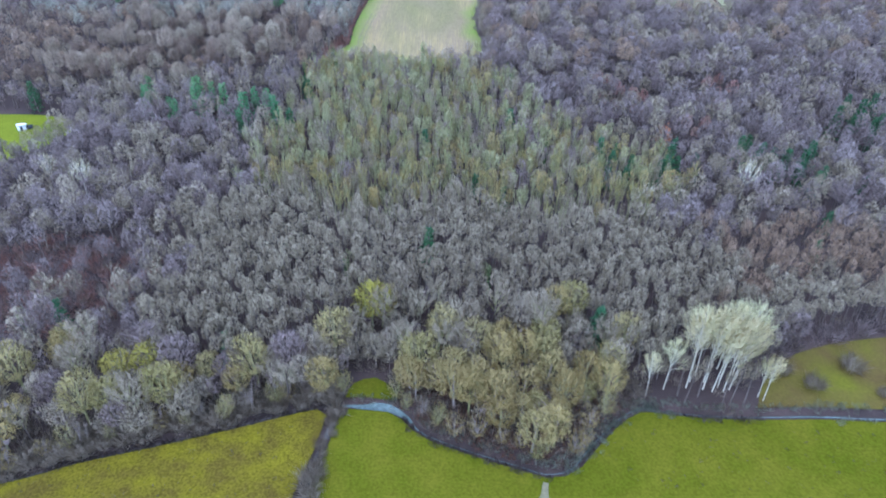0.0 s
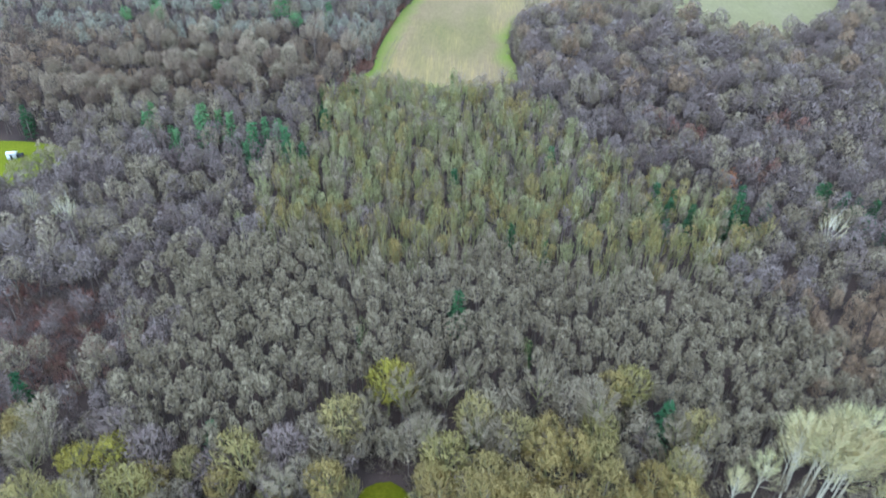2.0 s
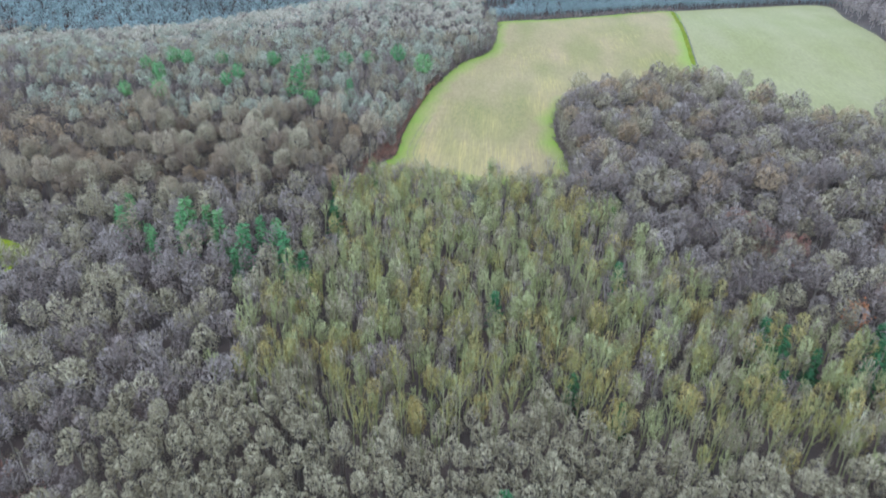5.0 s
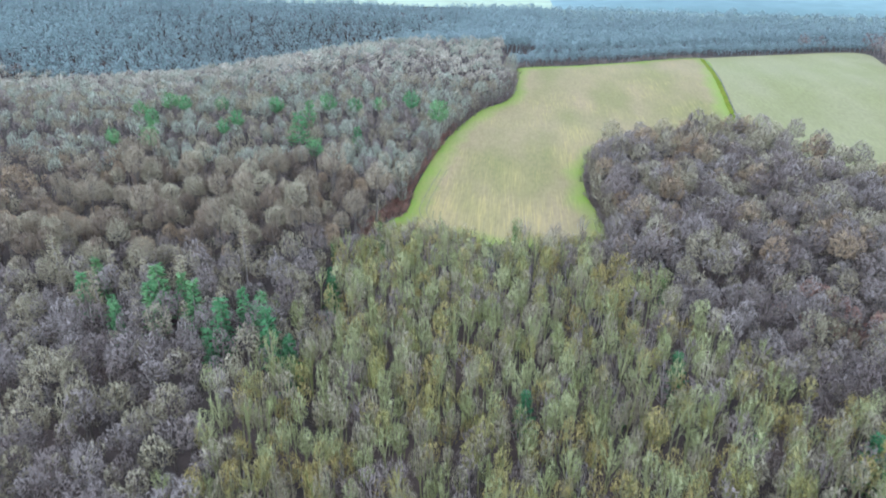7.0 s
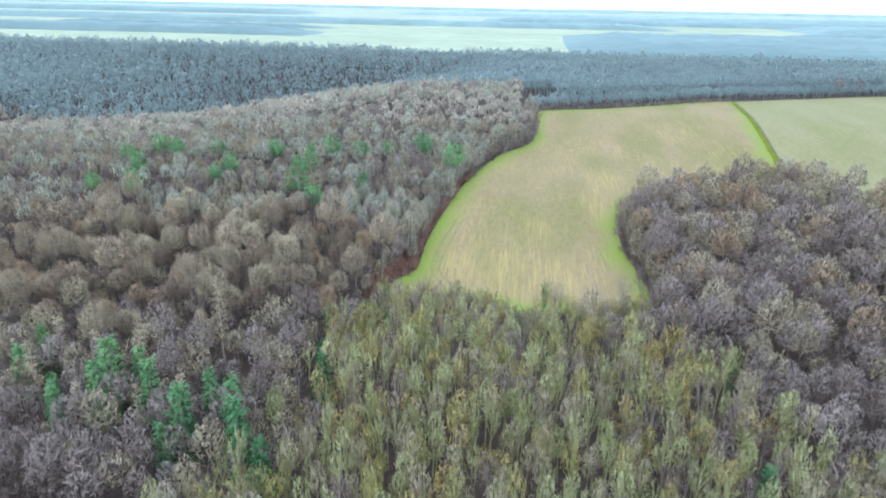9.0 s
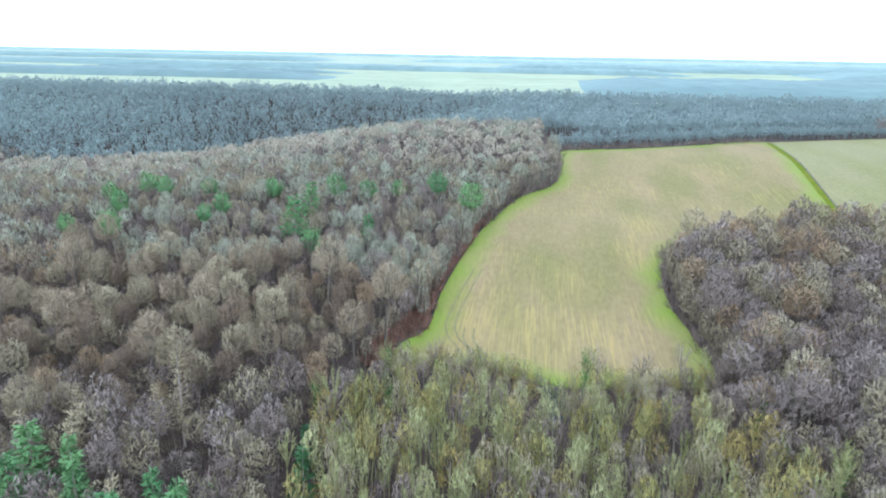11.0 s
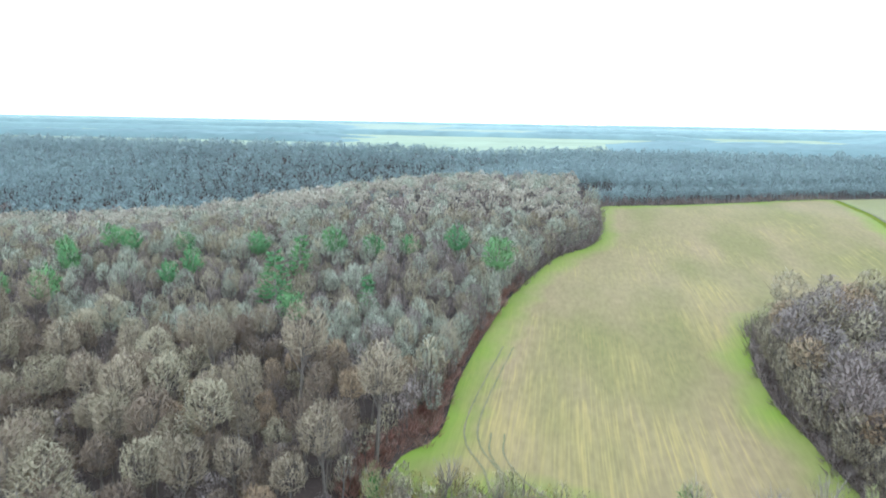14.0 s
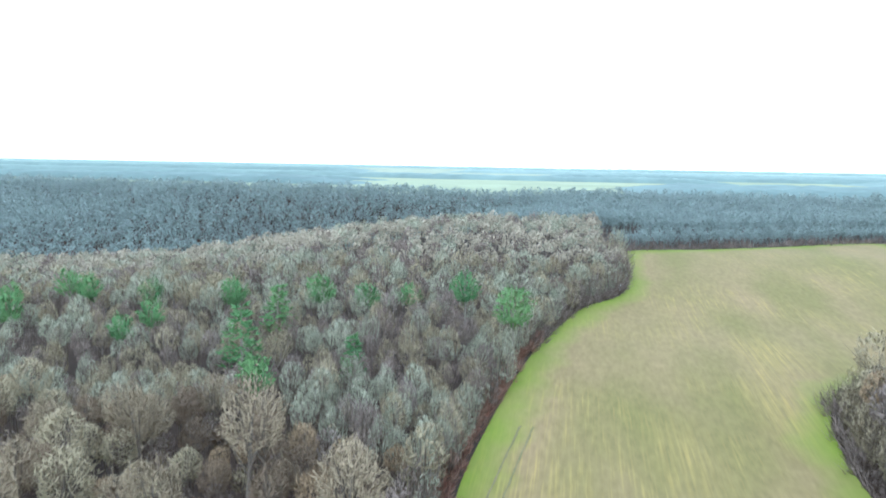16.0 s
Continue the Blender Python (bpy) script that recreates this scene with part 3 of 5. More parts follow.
def poplar(rng, H, R, limbs=34, twigs=230, tr=0.2, first=0.3, tw=0.07):
    """A tall tree with a straight stem and branches swept upwards."""
    lean = rng.normal(0, 0.02 * H, 2)
    trunk = tube([(0, 0, -0.5), (lean[0] * 0.5, lean[1] * 0.5, H * 0.5), (lean[0], lean[1], H * 0.97)], [tr * 1.2, tr * 0.8, tr * 0.15], 6)
    pieces, b, w, L = [], [], [], []
    for i in range(limbs):
        f = first + (0.9 - first) * (i / limbs) ** 0.85
        a = i * 2.4 + rng.normal(0, 0.25)
        reach = R * (1 - 0.7 * ((f - first) / (1 - first)) ** 1.3) * rng.uniform(0.55, 1.1)
        s = np.array([lean[0] * f, lean[1] * f, H * f])
        out = np.array([np.cos(a), np.sin(a), 0])
        rise = min(reach * rng.uniform(1.2, 1.9) + 0.4, H * 1.02 - H * f)
        m = s + out * reach * 0.62 + np.array([0, 0, rise * 0.42])
        e = s + out * reach + np.array([0, 0, rise])
        pieces.append(tube([s, m, e], [0.06, 0.045, 0.015], 3))
        n = max(3, twigs // limbs)
        t = rng.uniform(0.25, 1.0, (n, 1))
        b.append(s + (e - s) * t)
        w.append((e - s) / np.linalg.norm(e - s) + rng.normal(0, 0.42, (n, 3)) + np.array([0, 0, 0.25]))
        L.append(rng.uniform(0.7, 1.5, n))
    return trunk, join(pieces), slivers(np.vstack(b), np.vstack(w), np.concatenate(L), tw, rng)


def vase(rng, H, R, fork=0.4, limbs=7, twigs=160, tl=0.9, tw=0.06, tr=0.11, limb_w=0.1, spread=0.3, top=0.35, sides=3):
    """A slender tree whose limbs fork off the stem and sweep up and outwards to an open, brush-like crown."""
    lean = rng.normal(0, 0.025 * H, 2)
    trunk = tube([(0, 0, -0.5), (lean[0] * 0.5, lean[1] * 0.5, H * 0.5), (lean[0], lean[1], H * 0.93)], [tr * 1.2, tr * 0.8, tr * 0.2], sides)
    pieces, b, w, L = [], [], [], []
    each = max(3, twigs // (limbs + 1))
    for i in range(limbs + 1):
        f = fork + (0.78 - fork) * i / limbs
        a = i * 2.4 + rng.normal(0, 0.3)
        reach = R * rng.uniform(0.55, 1.05) * (1 - top * i / limbs)
        s = np.array([lean[0] * f, lean[1] * f, H * f])
        e = np.array([lean[0] + np.cos(a) * reach, lean[1] + np.sin(a) * reach, H * (1 - 0.28 * (reach / R) ** 2 * rng.uniform(0.6, 1.2))])
        if i == limbs:
            s, e = np.array([lean[0] * 0.8, lean[1] * 0.8, H * 0.8]), np.array([lean[0], lean[1], H])
        m = s + (e - s) * 0.5 + np.array([np.cos(a), np.sin(a), 0]) * 0.16 * reach
        pieces.append(tube([s, m, s + (e - s) * 0.9], [limb_w * 0.5, limb_w * 0.38, limb_w * 0.15], 3))
        t = rng.uniform(0.2, 1.0, (each, 1)) ** 0.7
        way = (e - s) / np.linalg.norm(e - s)
        p = np.where(t < 0.5, s + (m - s) * t * 2, m + (e - m) * (t * 2 - 1))
        b.append(p + rng.normal(0, 0.06 * R, (each, 3)))
        w.append(way + rng.normal(0, spread, (each, 3)) + np.array([np.cos(a), np.sin(a), 0.15]) * 0.25)
        L.append(tl * rng.uniform(0.55, 1.2, each))
    return trunk, join(pieces), slivers(np.vstack(b), np.vstack(w), np.concatenate(L), tw * rng.uniform(0.6, 1.4, each * (limbs + 1)), rng, np.vstack(b) * np.array([1 / R, 1 / R, 0]) + np.array([0, 0, 0.9]))


def conifer(rng, H, R, whorls=11, droop=-0.15, bare=0.12, tr=0.16, needles=200, nl=0.55, nw=0.2, power=0.85):
    """A tapering evergreen (or larch): whorls of boughs with sprays of needles."""
    trunk = tube([(0, 0, -0.5), (0, 0, H * 0.55), (0, 0, H)], [tr * 1.2, tr * 0.7, 0.02], 5)
    pieces, b, w = [], [], []
    each = max(2, needles // (whorls * 6))
    for i in range(whorls):
        f = bare + (0.97 - bare) * i / whorls
        reach = R * (1 - f) ** power / (1 - bare) ** power * rng.uniform(0.75, 1.15) + 0.12
        for j in range(6):
            a = j * 1.047 + i * 0.55 + rng.normal(0, 0.15)
            r = reach * rng.uniform(0.75, 1.15)
            s = np.array([0, 0, H * (f + rng.normal(0, 0.02))])
            e = s + np.array([np.cos(a) * r, np.sin(a) * r, droop * r + rng.normal(0, 0.08)])
            pieces.append(slivers(s[None], (e - s)[None], r, 0.09, rng))
            t = rng.uniform(0.3, 1.0, (each, 1))
            b.append(s + (e - s) * t)
            w.append((e - s) / r * 0.8 + rng.normal(0, 0.5, (each, 3)) + np.array([0, 0, 0.1]))
    b, w = np.vstack(b), np.vstack(w)
    return trunk, join(pieces), slivers(b, w, nl * rng.uniform(0.7, 1.3, len(b)), nw, rng)


def bush(rng, R, H, stems=70, width=0.09):
    """A low multi-stemmed thicket."""
    a, r = rng.uniform(0, 6.28, stems), R * np.sqrt(rng.uniform(0, 1, stems))
    b = np.column_stack([np.cos(a) * r * 0.7, np.sin(a) * r * 0.7, rng.uniform(-0.1, 0.45 * H, stems)])
    w = np.column_stack([np.cos(a) * r / R * 0.7, np.sin(a) * r / R * 0.7, np.full(stems, 0.9)]) + rng.normal(0, 0.35, (stems, 3))
    return slivers(b, w, H * rng.uniform(0.4, 0.8, stems), width, rng)


def ivy_on(rng, H, count=90):
    """Evergreen leaves climbing a stem."""
    z = rng.uniform(0.1, 0.8, count) * H
    a = rng.uniform(0, 6.28, count)
    r = rng.uniform(0.15, 0.75, count)
    b = np.column_stack([np.cos(a) * r, np.sin(a) * r, z])
    return slivers(b, rng.normal(size=(count, 3)), 0.4, 0.32, rng)


# ---- plants: things and stands ----
def part(name, arrays, mat, parent, label=""):
    if name in ("crown", "leaves", "ivy"):
        n, f = rounded(*arrays)
        ob = new(name, mesh(name, arrays[0], f, [mat], normals=n))
    else:
        ob = new(name, mesh(name, arrays[0], arrays[1], [mat]))
    ob.parent = parent
    return tagged(ob, label) if label else ob


def tree_thing(name, tree, mats, label, category="tree", group="", extra=()):
    root = tagged(new(name), label, category, group)
    part("trunk", tree[0], mats[0], root)
    if mats[1] is None:
        tree = (tree[0], None, join(tree[1:]))
    else:
        part("branchwork", tree[1], mats[1], root)
    part("crown", tree[2], mats[2], root)
    for n, arrays, mat, words in extra:
        part(n, arrays, mat, root, words)
    return root


def bush_thing(name, arrays, mat, label, group=""):
    n, f = rounded(*arrays)
    ob = new(name, mesh(name, arrays[0], f, [mat], normals=n))
    return tagged(ob, label, "bush", group)


def planted(x, y, rng, grow=0.15, size=1.0, tilt=2.5):
    s = size * rng.uniform(1 - grow, 1 + grow)
    TAKEN.append((x, y))
    return pose(x, y, ground_z(x, y), rng.normal(0, tilt), rng.normal(0, tilt), rng.uniform(0, 360)) @ Matrix.Diagonal((s, s, s * rng.uniform(0.92, 1.08), 1))


def plant_all(kinds, spots, rng, grow=0.15, size=1.0, tilt=2.5):
    """The first of each kind goes to its own spot, the rest are copies."""
    used = set()
    for i, (x, y) in enumerate(spots):
        k = kinds[int(rng.integers(0, len(kinds)))]
        m = planted(x, y, rng, grow, size, tilt)
        if k.name in used:
            copy_thing(k, m)
        else:
            used.add(k.name)
            k.matrix_basis = m
    for k in kinds:
        if k.name not in used:
            for o in (*k.children_recursive, k):
                bpy.data.objects.remove(o)


def stand(name, shapes, mats, spots, rng, label, grow=0.18, category="woodland", size=1.0):
    """A stretch of wood as one mass of stuff: many trees, each with its own turn, size and tint."""
    V, F, I, T, N, n = [], [], [], [], [], 0
    packed = []
    for tree in shapes:
        own, crown = rounded(*tree[-1])
        v, f = join([*tree[:-1], (tree[-1][0], crown)])
        nrm = np.vstack([facing(*p) for p in tree[:-1]] + [own])
        packed.append((v, f, np.concatenate([np.full(len(p[1]), i) for i, p in enumerate(tree)]), nrm))
    spots = np.asarray(spots, float)
    if category == "woodland":
        TAKEN.extend(map(tuple, spots))
    z = height(spots[:, 0], spots[:, 1])
    for (x, y), g in zip(spots, z):
        v, f, m, nrm = packed[int(rng.integers(0, len(packed)))]
        a, s = rng.uniform(0, 6.28), size * rng.uniform(1 - grow, 1 + grow)
        c, q = np.cos(a) * s, np.sin(a) * s
        lx, ly = rng.normal(0, 0.04, 2)
        h = v[:, 2] * s * rng.uniform(0.92, 1.08)
        V.append(np.column_stack([c * v[:, 0] - q * v[:, 1] + x + lx * h, q * v[:, 0] + c * v[:, 1] + y + ly * h, h + g]))
        c, q = np.cos(a), np.sin(a)
        N.append(np.column_stack([c * nrm[:, 0] - q * nrm[:, 1], q * nrm[:, 0] + c * nrm[:, 1], nrm[:, 2]]))
        F.append(f + n), I.append(m), T.append(np.full(len(v), rng.uniform(0, 1)))
        n += len(v)
    ob = new(name, mesh(name, np.vstack(V), np.vstack(F), mats, np.concatenate(I), np.concatenate(T), np.vstack(N)))
    return tagged(ob, label, category, kind="stuff")


def mixed_stand(name, lots, spots, rng, label, grow=0.2, size=1.0):
    """A wood of several kinds: lots are (share, shapes, materials, words)."""
    draw = rng.uniform(size=len(spots))
    lo = 0.0
    for share, shapes, mats, words in lots:
        k = (draw >= lo) & (draw < lo + share)
        lo += share
        if k.any():
            stand(name, shapes, mats, spots[k], rng, words + " " + label, grow, size=size)


def strewn(x0, x1, y0, y1, step, rng, jitter=0.42, rows=False):
    """Spots over a stretch of the plan, in a jittered lattice."""
    gx, gy = np.meshgrid(np.arange(x0, x1, step), np.arange(y0, y1, step * 0.9))
    gx = gx + (np.arange(gx.shape[0]) % 2)[:, None] * step / 2
    p = np.column_stack([gx.ravel(), gy.ravel()])
    return p + rng.uniform(-jitter, jitter, p.shape) * step


GAP = [(-12, 239), (-8, 239), (-7.6, 228), (-12, 227)]
OPEN = [spline(list(o) + [o[0]], 4) for o in (FIELD_A, FIELD_B, EAST, HOLLOW, GLADE, GAP)]


def wooded(p, clear=1.5):
    """Spots that lie in the wood: beyond the stream, outside fields and clearings."""
    bank = np.interp(p[:, 0], BANK_LINE[:, 0], BANK_LINE[:, 1])
    ok = (p[:, 1] > bank + clear) & (away(p[:, 0], p[:, 1], BANK_LINE) > clear)
    for o in OPEN:
        near = (p[:, 0] > o[:, 0].min() - 4) & (p[:, 0] < o[:, 0].max() + 4) & (p[:, 1] > o[:, 1].min() - 4) & (p[:, 1] < o[:, 1].max() + 4)
        if near.any():
            k = np.where(near)[0]
            ok[k] &= ~(inside(p[k, 0], p[k, 1], o) | (away(p[k, 0], p[k, 1], o) < clear))
    return p[ok]


def wavy(p, poly):
    """Spots shifted by broad and small swings, so that one kind of wood runs raggedly into the next."""
    x, y = p[:, 0], p[:, 1]
    dx = 3.5 * np.sin(0.17 * y + 0.05 * x) + 2.5 * np.sin(0.53 * y - 0.31 * x) + 1.6 * np.sin(1.9 * x + 2.3 * y)
    dy = 3.0 * np.sin(0.14 * x - 0.06 * y) + 2.0 * np.sin(0.47 * x + 0.28 * y) + 1.6 * np.sin(2.1 * x - 1.7 * y)
    return inside(x + dx, y + dy, poly)


def within(p, poly):
    return p[wavy(p, poly)]


def outside(p, poly):
    return p[~wavy(p, poly)]


def keep_off(p, spots, d):
    for x, y in spots:
        p = p[np.hypot(p[:, 0] - x, p[:, 1] - y) > d]
    return p


rng = np.random.default_rng(7)
TAKEN = []


def west_limit(y):
    return -np.maximum(0.72 * y + 20, 34 + 0.95 * (y - 110))


# the stretches of the wood, as plans
Z_BANK = [(-200, 20), (-200, 92), (-82, 94), (-71, 101), (-51, 96), (-33, 97), (-27, 106), (-8, 110), (23, 112), (34, 108), (40, 94), (40, 60)]
Z_GREY = [(-60, 139), (-50, 145), (-18, 139), (8, 142), (31, 139), (56, 134), (80, 125), (135, 112), (135, 104), (97, 107), (72, 100), (60, 90), (40, 88), (40, 94), (34, 108), (23, 112), (-8, 110),
          (-27, 106), (-33, 97), (-51, 96), (-62, 104), (-56, 113), (-61, 128)]
Z_GREEN = [(-52, 146), (-50, 160), (-46, 192), (-40, 205), (-38, 239), (-9, 237), (14, 240), (24, 200), (40, 190), (66, 167), (56, 136), (31, 140), (8, 143), (-18, 140)]
Z_RED = [(62, 113), (84, 116), (112, 112), (116, 132), (88, 139), (66, 137)]
Z_HEATH = [(-112, 103), (-74, 103), (-66, 117), (-71, 133), (-108, 137)]
Z_OAK = [(-200, 212), (-70, 216), (-44, 222), (-38, 238), (-42, 262), (-58, 272), (-110, 276), (-220, 270)]

CONIFERS = [(-93, 202), (-93, 209), (-81, 193), (-72, 202), (-74, 195), (-66, 195), (-59, 190), (-59, 186), (-56, 196), (-52, 194), (-48, 187), (-75, 200), (-84, 197)]
SPRUCES = [(130, 193), (132, 188), (129, 200), (134, 196), (90, 176), (100, 164), (105, 169), (105, 161), (97, 168), (71, 165), (116, 159), (97, 140), (90, 129), (-77, 105), (-135, 214), (-133, 209),
           (-2, 127), (33, 103), (-41, 97), (-43, 181), (-3.5, 174.7), (22, 186), (60, 162), (66, 170), (-44, 212), (-41, 202), (121, 189), (126, 190), (131, 186), (128, 182), (135, 190), (90, 169), (94, 164), (98, 161), (102, 158), (95, 170), (87, 175), (45, 170), (48, 167), (51, 173), (53, 165), (46, 160), (51, 161), (63, 163), (67, 166), (10, 155), (17, 149)]
LARCHES = [(-97, 213), (-89, 207), (-87, 198), (-76, 192), (-67, 192), (-60, 194), (-76, 209), (-81, 206), (-66, 212), (-72, 204), (-69, 250), (-67, 253), (-61, 249), (-101, 207), (-105, 212), (-63, 214)]
PINES = [(-135, 288), (-119, 285), (-128, 301), (-102, 298), (-99, 303), (-138, 312), (-131, 320), (-123, 319), (-113, 323), (-92, 321), (-90, 320), (-76, 307), (-74, 291), (-66, 279), (-55, 293),
         (-71, 322), (-63, 325), (-56, 330), (-43, 327), (-32, 312)]
POPLARS = [(41, 90), (45, 92), (49.6, 92.4), (50.8, 94), (52.4, 95.6), (52.8, 92), (53.6, 94), (54.4, 91.4), (55, 96), (55.8, 92.5), (56.6, 91.4), (57, 94.5), (58, 92), (59.2, 93.6), (52, 97), (57.4, 97.5), (60, 96), (63, 90.2), (63.6, 89.2)]
WHITES = [(-95, 158), (82, 157), (55, 151), (-110, 168)]
BIRCHES = [(-101, 148), (-94, 133), (-92, 139), (-74, 133), (-67, 123), (-66, 135), (-72, 119), (-70, 110)]
IVY = [(-45, 220), (-40, 224), (-5.5, 234), (18, 226), (24, 212), (-38, 233), (-35, 222), (26, 236), (-52, 200), (2, 196), (30, 170), (12, 178), (45, 165), (-20, 120), (12, 118), (-84, 103)]
ORANGES = [(66, 178)]
MARKS = BIRCHES + IVY + CONIFERS + SPRUCES + LARCHES + PINES + WHITES + ORANGES

# white poplars in a clump beyond the stream, and lone pale trees
pops = [tree_thing("white_poplar", vase(np.random.default_rng(40 + i), 18.5, 4.0, 0.42, limbs=22, twigs=900, tl=1.5, tw=0.09, tr=0.12, limb_w=0.13, spread=0.3, top=0.45, sides=6), (M_WHITE, M_WHITE, M_PALETWIG),
                   "tall white-barked poplar with bare upswept branches in a clump", group="poplars in the clump") for i in range(5)]
for i, (x, y) in enumerate(POPLARS[3:-2]):
    lean = pose(0, 0, 0, -0.6 * (y - 94), 0.6 * (x - 54.5), 0)
    spin = pose(0, 0, 0, 0, 0, rng.uniform(0, 360)) @ Matrix.Scale(rng.uniform(0.85, 1.02), 4)
    spot = Matrix.Translation((x, y, ground_z(x, y))) @ lean @ spin
    if i < 5:
        pops[i].matrix_basis = spot
    else:
        copy_thing(pops[i % 5], Matrix.Translation((x, y, ground_z(x, y))) @ lean @ spin)
for (x, y), s in zip(POPLARS[:3] + POPLARS[-2:], (0.62, 0.74, 0.9, 0.62, 0.6)):
    copy_thing(pops[int(rng.integers(0, 5))], planted(x, y, rng, 0.03, s, 1.5))
whites = [tree_thing("pale_tree", dome(np.random.default_rng(60 + i), 12.5, 3.5, 0.38, limbs=16, twigs=330, tl=1.2, tw=0.06, up=0.7, tr=0.2, deep=0.5, limb_r=0.09), (M_WHITE, M_WHITE, M_PALETWIG),
                     "bare white-barked tree standing out of the grey wood") for i in range(3)]
for k, ((x, y), s) in enumerate(zip(WHITES, (1.0, 1.0, 0.72, 0.7))):
    if k < 3:
        whites[k].matrix_basis = planted(x, y, rng, 0.05, s)
    else:
        copy_thing(whites[0], planted(x, y, rng, 0.05, s))

birches = [tree_thing("birch_tree", vase(np.random.default_rng(70 + i), 8.5, 1.3, 0.35, limbs=8, twigs=170, tl=0.8, tw=0.05, tr=0.07, limb_w=0.07), (M_WHITE, M_BARK, M_GREY),
                      "slight pale birch standing on the reddish heath", group="birches on the heath") for i in range(2)]
plant_all(birches, BIRCHES, rng, 0.2, 0.85, 1.0)

# evergreens and larches
greens = [tree_thing("pine_tree", conifer(np.random.default_rng(80 + i), 12, 2.2, whorls=14, needles=900, nl=0.75, nw=0.32, power=0.6), (M_BARK, None, M_PINE),
                     "green young pine among bare trees", group="pines in the wood") for i in range(4)]
plant_all(greens, CONIFERS, rng, 0.22, 0.97)
tallpine = [tree_thing("pine_tree", dome(np.random.default_rng(90 + i), 11.2, 2.4 + 0.4 * (i % 2), 0.5, limbs=8, twigs=700, tl=0.75, tw=0.2, up=0.3, tr=0.17, low=-0.8, deep=0.35, fan=7), (M_BARK, None, M_PINE),
                       "green pine rising just above the bare wood", group="pines in the wood") for i in range(4)]
pointed = [tree_thing("pine_tree", conifer(np.random.default_rng(95 + i), 12.5, 2.7, whorls=11, needles=760, nl=0.7, nw=0.26, power=0.7, bare=0.35, droop=0.1), (M_BARK, None, M_PINE),
                       "pointed green pine rising above the bare wood", group="pines in the wood") for i in range(2)]
plant_all([tallpine[0], *pointed], [p for p in PINES if p[1] < 308], rng, 0.15, 1.08)
plant_all(tallpine[1:], [p for p in PINES if p[1] >= 308], rng, 0.15, 1.12)
spruces = [tree_thing("spruce_tree", conifer(np.random.default_rng(100 + i), 12.5, 2.5, whorls=13, needles=800, nl=0.75, nw=0.34), (M_BARK, None, M_SPRUCE),
                      "dark green spruce among bare trees", group="spruces in the wood") for i in range(3)]
plant_all(spruces, SPRUCES, rng, 0.2, 0.9)
larches = [tree_thing("larch_tree", conifer(np.random.default_rng(110 + i), 14, 1.7, whorls=12, needles=460, nl=0.7, nw=0.1, droop=0.35, bare=0.3, power=0.6), (M_BARK, None, M_LARCH),
                      "narrow straw-coloured bare larch", group="larches in the wood") for i in range(3)]
plant_all(larches, LARCHES, rng, 0.15, 0.95)
orange = dome(np.random.default_rng(120), 9, 1.9, 0.15, twigs=140)
tree_o = tree_thing("beech_tree", orange, (M_BARK, M_BARK, M_SHRUB), "young beech still holding orange withered leaves", extra=[("leaves", leafy(np.random.default_rng(121), orange, 420, 0.28), M_ORANGE, "orange withered leaves")])
plant_all([tree_o], ORANGES, rng, 0.05, 1.25)

# big mossy trees along the stream
BANK_LOOKS = [((M_MOSSBARK, M_MOSSBARK, M_GOLD), "bare spreading tree coated in bright yellow-green moss"), ((M_MOSSBARK, M_MOSSBARK, M_OLIVE), "bare spreading tree with olive-brown twigs"),
              ((M_BARK, M_MOSSBARK, M_RUSSET), "bare spreading tree with russet twigs"), ((M_DARKBARK, M_BARK, M_UMBER), "bare spreading tree with grey-brown twigs"),
              ((M_DARKBARK, M_DARKBARK, M_GREY), "bare spreading tree with pale grey twigs"), ((M_MOSSBARK, M_MOSSBARK, M_MOSS), "bare spreading tree with moss-green twigs"),
              ((M_DARKBARK, M_DARKBARK, M_BROWN), "bare spreading tree with dark brown twigs"), ((M_DARKBARK, M_MOSSBARK, M_UMBER), "bare upswept tree with grey-brown twigs and mossy limbs")]
oak_kinds = []
for i, (mats_of, words) in enumerate(BANK_LOOKS):
    r = np.random.default_rng(140 + i)
    if i == 7:
        t = vase(r, 10.5, 3.0, 0.3, limbs=12, twigs=900, tl=1.0, tw=0.08, tr=0.2, limb_w=0.14, spread=0.4)
    else:
        t = dome(r, 9.8, 3.1, 0.25, limbs=11, twigs=1000, tl=0.95, tw=0.12, up=0.25, tr=0.22, low=-0.42, deep=0.66, limb_r=0.05, fan=2, plump=True, flat=0.3)
    oak_kinds.append(tree_thing("bank_tree", t, mats_of, words + " beside the stream", group="trees along the stream"))
bank_spots = keep_off(wooded(within(strewn(-130, 42, 52, 115, 4.9, rng), Z_BANK), 2.2), POPLARS + MARKS, 2.5)
west = bank_spots[bank_spots[:, 0] < -12]
east = bank_spots[bank_spots[:, 0] >= -12]
front = east[:, 1] < 93
plant_all([oak_kinds[k] for k in (0, 1, 3, 4, 5, 6, 7, 3)], west, rng, 0.25)
k_east = [copy_thing(oak_kinds[k], pose(0, 0, 0)) for k in (1, 2, 2, 5)]
plant_all(k_east, east[front], rng, 0.2)
k_back = [copy_thing(oak_kinds[k], pose(0, 0, 0)) for k in (1, 3, 4, 7, 3, 5)]
plant_all(k_back, east[~front], rng, 0.25)

